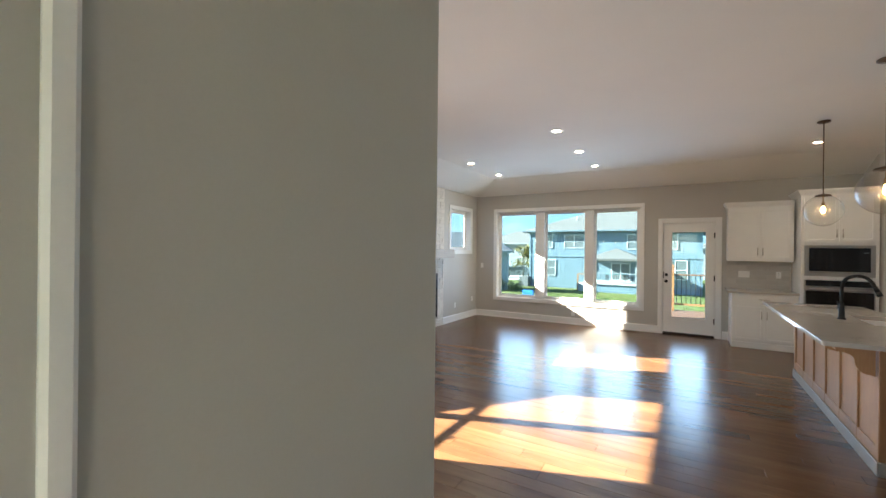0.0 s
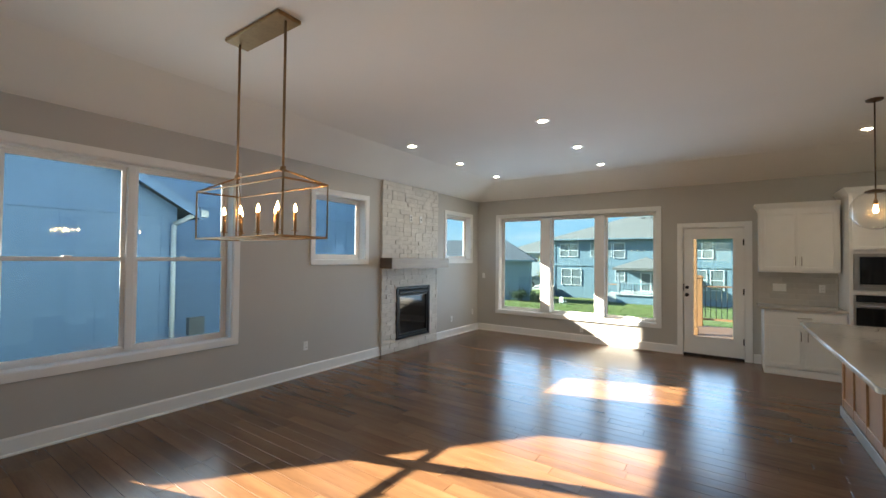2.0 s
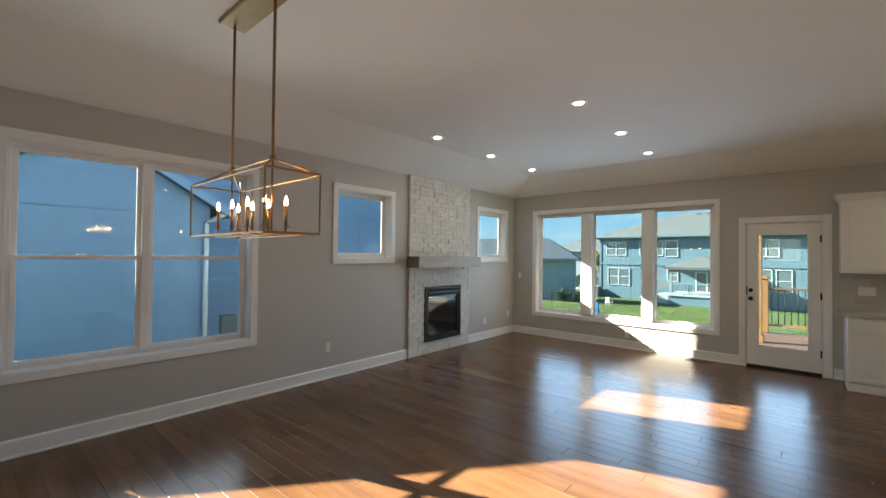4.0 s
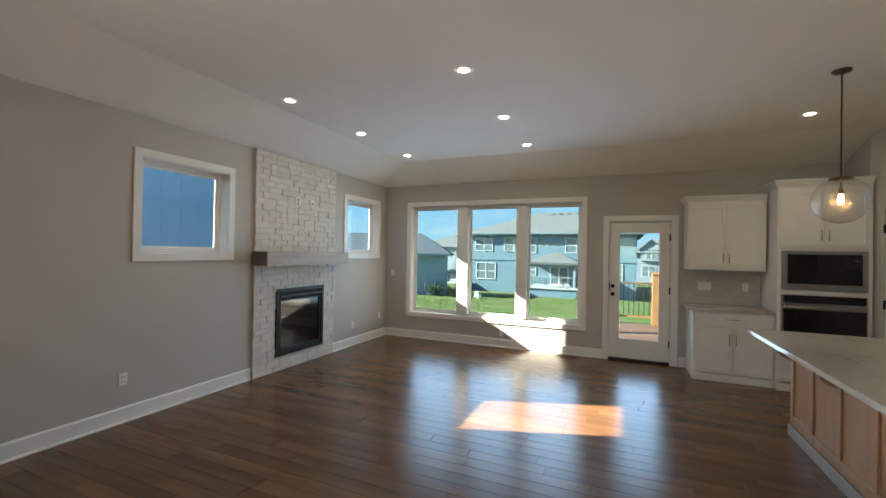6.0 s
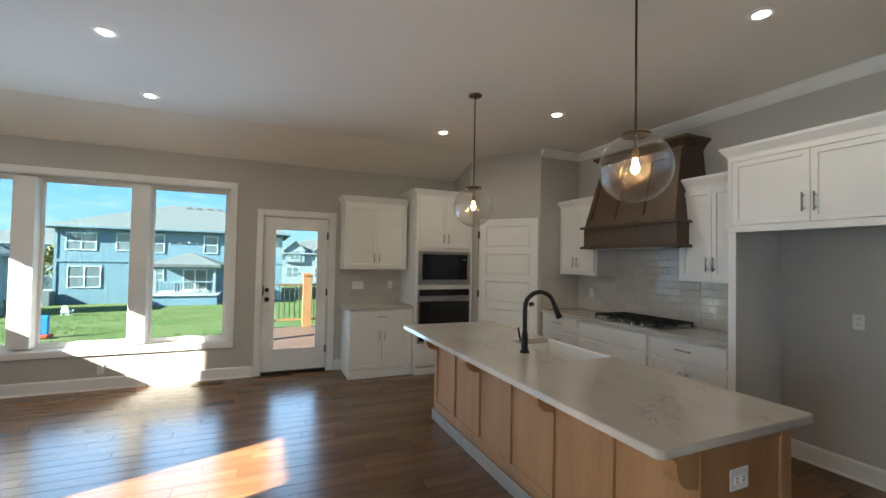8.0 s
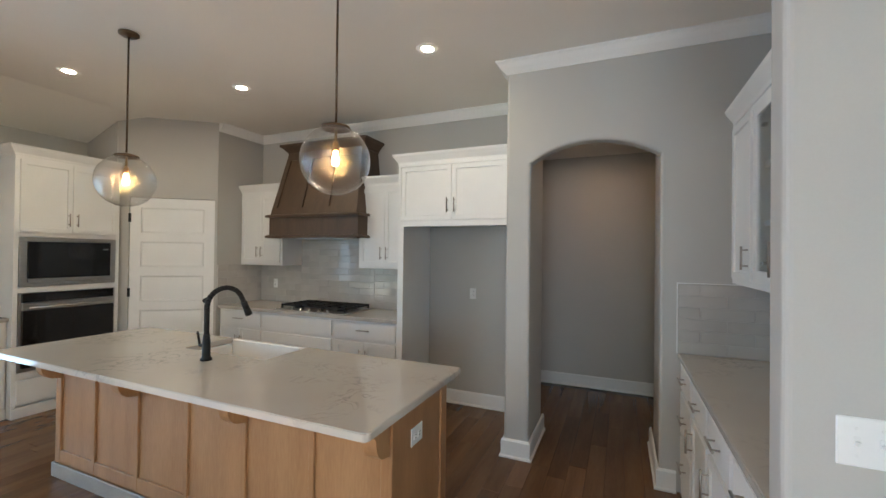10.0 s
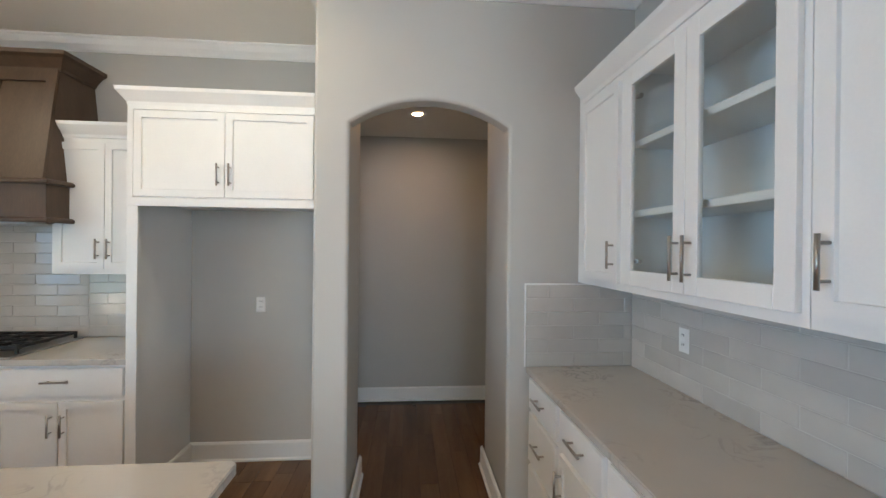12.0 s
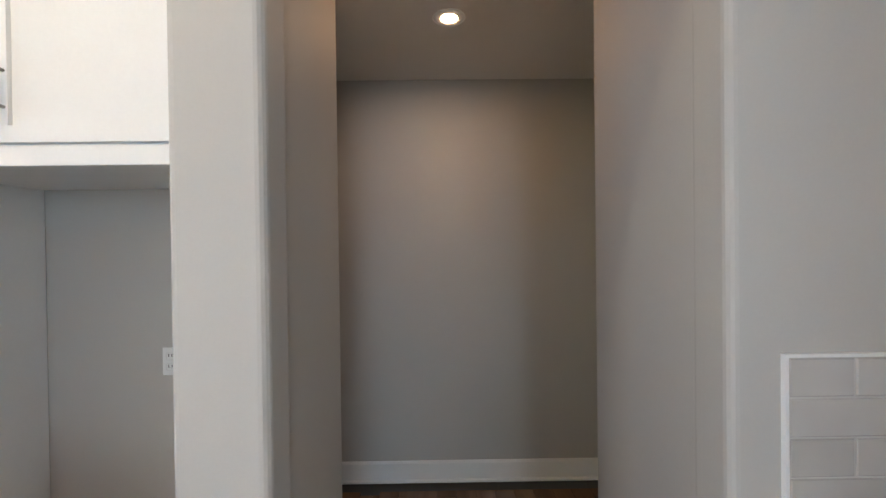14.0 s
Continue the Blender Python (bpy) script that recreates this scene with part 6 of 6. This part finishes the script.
def lawn_grass():
    """Uneven tufts of blades over the yard behind the house."""
    rng = random.Random(29)
    verts, faces = [], []
    for i in range(22000):
        y = 11.5 + 24 * rng.random() ** 1.3
        x = rng.uniform(-0.62 * y - 2, 0.3 * y)
        if noise.noise(Vector((x * 0.35, y * 0.35, 7))) < -0.12 or (-7.6 < x < -6.1 and 19.9 < y < 21.4):
            continue
        z = ground_z(y) + 0.1 * noise.noise(Vector((x * 0.08, y * 0.08, 3))) - 0.02
        for k in range(3):
            a, h, w = rng.uniform(0, 6.283), rng.uniform(0.03, 0.07), rng.uniform(0.015, 0.03)
            ox, oy = rng.uniform(-0.09, 0.09), rng.uniform(-0.09, 0.09)
            b = len(verts)
            c, q = math.cos(a) * w, math.sin(a) * w
            verts += [(x + ox - c, y + oy - q, z), (x + ox + c, y + oy + q, z), (x + ox + rng.uniform(-0.03, 0.03), y + oy + rng.uniform(-0.03, 0.03), z + h)]
            faces.append((b, b + 1, b + 2))
    me = bpy.data.meshes.new("grass")
    me.from_pydata(verts, [], faces)
    me.materials.append(M_TUFT)
    tagged(new("grass", me), "sunlit yellow-green grass tufts on the lawn", "grass", kind="stuff")


lawn_grass()

# ---- pieces: bricks, tiles, planks ----
fireplace()


def tile_field(name, m, w, z0, z1, label, tile_w=0.3, tile_h=0.075, seed=1, skip=()):
    """Running-bond glazed tiles on a wall; local x along the wall, -y to the room."""
    b = thing(name, m, label, "backsplash", kind="structure")
    part("grout_bed", boxes((0, w, -0.0082, -0.0005, z0, z1)), M_GROUT, b)
    g = 0.003
    rows = max(1, round((z1 - z0) / tile_h))
    th = (z1 - z0) / rows
    cache = {}
    rng = random.Random(seed)
    for r in range(rows):
        x = -(tile_w * (0.5 if r % 2 else 0.0)) - 0.02
        while x < w:
            a, c = max(0, x), min(w, x + tile_w)
            x += tile_w
            if c - a < 0.03:
                continue
            key = round(c - a, 4)
            if key not in cache:
                bm = boxes((-key / 2 + g / 2, key / 2 - g / 2, -0.011, -0.002, -th / 2 + g / 2, th / 2 - g / 2))
                f = min(bm.faces, key=lambda q: q.calc_center_median().y)
                bmesh.ops.bevel(bm, geom=list(f.edges), offset=0.003, segments=1, affect="EDGES")
                cache[key] = mesh_of(bm, "tile", M_TILE)
            t = part("tile", cache[key], None, b)
            t.location = ((a + c) / 2, 0, z0 + (r + 0.5) * th)
            t.rotation_euler = (rng.uniform(-0.016, 0.016), 0, rng.uniform(-0.008, 0.008))
    return b


TL = "glossy greige subway tile backsplash"
tile_field("backsplash_door", facing(1.22, YB, 0), 0.9, 0.938, 1.425, TL + " beside the back door", seed=2)
tile_field("backsplash_pantry", facing(3.64, YP, 0), 0.655, 0.938, 1.415, TL + " on the pantry's short wall", seed=3)
tile_field("backsplash_left", facing(XP, 6.596, -90), 0.686, 0.938, 1.415, TL + " under the wall cabinet", seed=4)
tile_field("backsplash_cooktop", facing(XP, 5.909, -90), 1.09, 0.938, 1.77, TL + " behind the cooktop", seed=5)
tile_field("backsplash_right", facing(XP, 4.818, -90), 0.664, 0.938, 1.415, TL + " next to the refrigerator alcove", seed=6)
tile_field("backsplash_bar", facing(3.385, 1.2, 180), 1.8, 0.938, 1.42, TL + " behind the bar counter", seed=7)
tile_field("backsplash_bar_end", facing(3.4, 1.835, -90), 0.63, 0.938, 1.405, TL + " at the end of the bar counter", 0.3, 0.078, seed=8)
solid("tile_edge", boxes((3.388, 3.3995, 1.836, 1.843, 0.938, 1.412), (3.388, 3.3995, 1.21, 1.836, 1.406, 1.412)), M_TRIM, "white metal tile edge trim", "trim", **S)
plate(2.922, 1.2115, 1.187, 180, "white outlet on the bar's tile backsplash")
plate(1.95, YB - 0.011, 1.19, 0, "white outlet on the tile backsplash by the door")
plate(1.47, YB - 0.011, 1.19, 0, "white three-gang switch plate on the tile backsplash", 3, True)
plate(XP - 0.011, 6.33, 1.17, -90, "white outlet on the kitchen backsplash")


def plank_floor():
    """Planks of uneven length running along x; those in the middle of the rooms are pieces of their own."""
    rng = random.Random(11)
    wd = 0.127
    single = {}
    verts, faces = [], []
    count = 0
    rows = int((8.0 + 3.0) / wd) + 1
    for r in range(rows):
        y0 = 8.0 - (r + 1) * wd
        x = XL - rng.uniform(0, 1.2)
        xe = 5.33 if -3 < y0 < 5 else 4.5
        while x < xe:
            ln = rng.choice((0.6, 0.75, 0.9, 1.05, 1.2, 1.5, 1.8))
            a, b = max(x, XL), min(x + ln, xe)
            x += ln
            if b - a < 0.05:
                continue
            near = -3.0 < (a + b) / 2 < 1.6 and 1.2 < y0 < 5.6 and count < 300
            g, c, z = 0.0007, 0.0018, rng.uniform(-0.0002, 0.0002)
            hx, hy = (b - a) / 2 - g, wd / 2 - g
            tmpl = [(-hx, -hy, -0.012), (hx, -hy, -0.012), (hx, hy, -0.012), (-hx, hy, -0.012), (-hx, -hy, -c * 0.5), (hx, -hy, -c * 0.5), (hx, hy, -c * 0.5), (-hx, hy, -c * 0.5), (-hx + c, -hy + c, 0), (hx - c, -hy + c, 0), (hx - c, hy - c, 0), (-hx + c, hy - c, 0)]
            fc = [(0, 1, 5, 4), (1, 2, 6, 5), (2, 3, 7, 6), (3, 0, 4, 7), (4, 5, 9, 8), (5, 6, 10, 9), (6, 7, 11, 10), (7, 4, 8, 11), (8, 9, 10, 11)]
            if near:
                key = round(b - a, 3)
                if key not in single:
                    me = bpy.data.meshes.new("plank")
                    me.from_pydata(tmpl, [], fc)
                    me.materials.append(M_FLOOR_A)
                    single[key] = me
                p = part("plank", single[key], None, floor)
                p.location = ((a + b) / 2, y0 + wd / 2, z)
                count += 1
            else:
                k = len(verts)
                verts += [((a + b) / 2 + t[0], y0 + wd / 2 + t[1], t[2] + z) for t in tmpl]
                faces += [tuple(i + k for i in f) for f in fc]
    me = bpy.data.meshes.new("planks")
    me.from_pydata(verts, [], faces)
    me.materials.append(M_FLOOR_B)
    tagged(part("planks", me, None, floor), kind="stuff")


plank_floor()
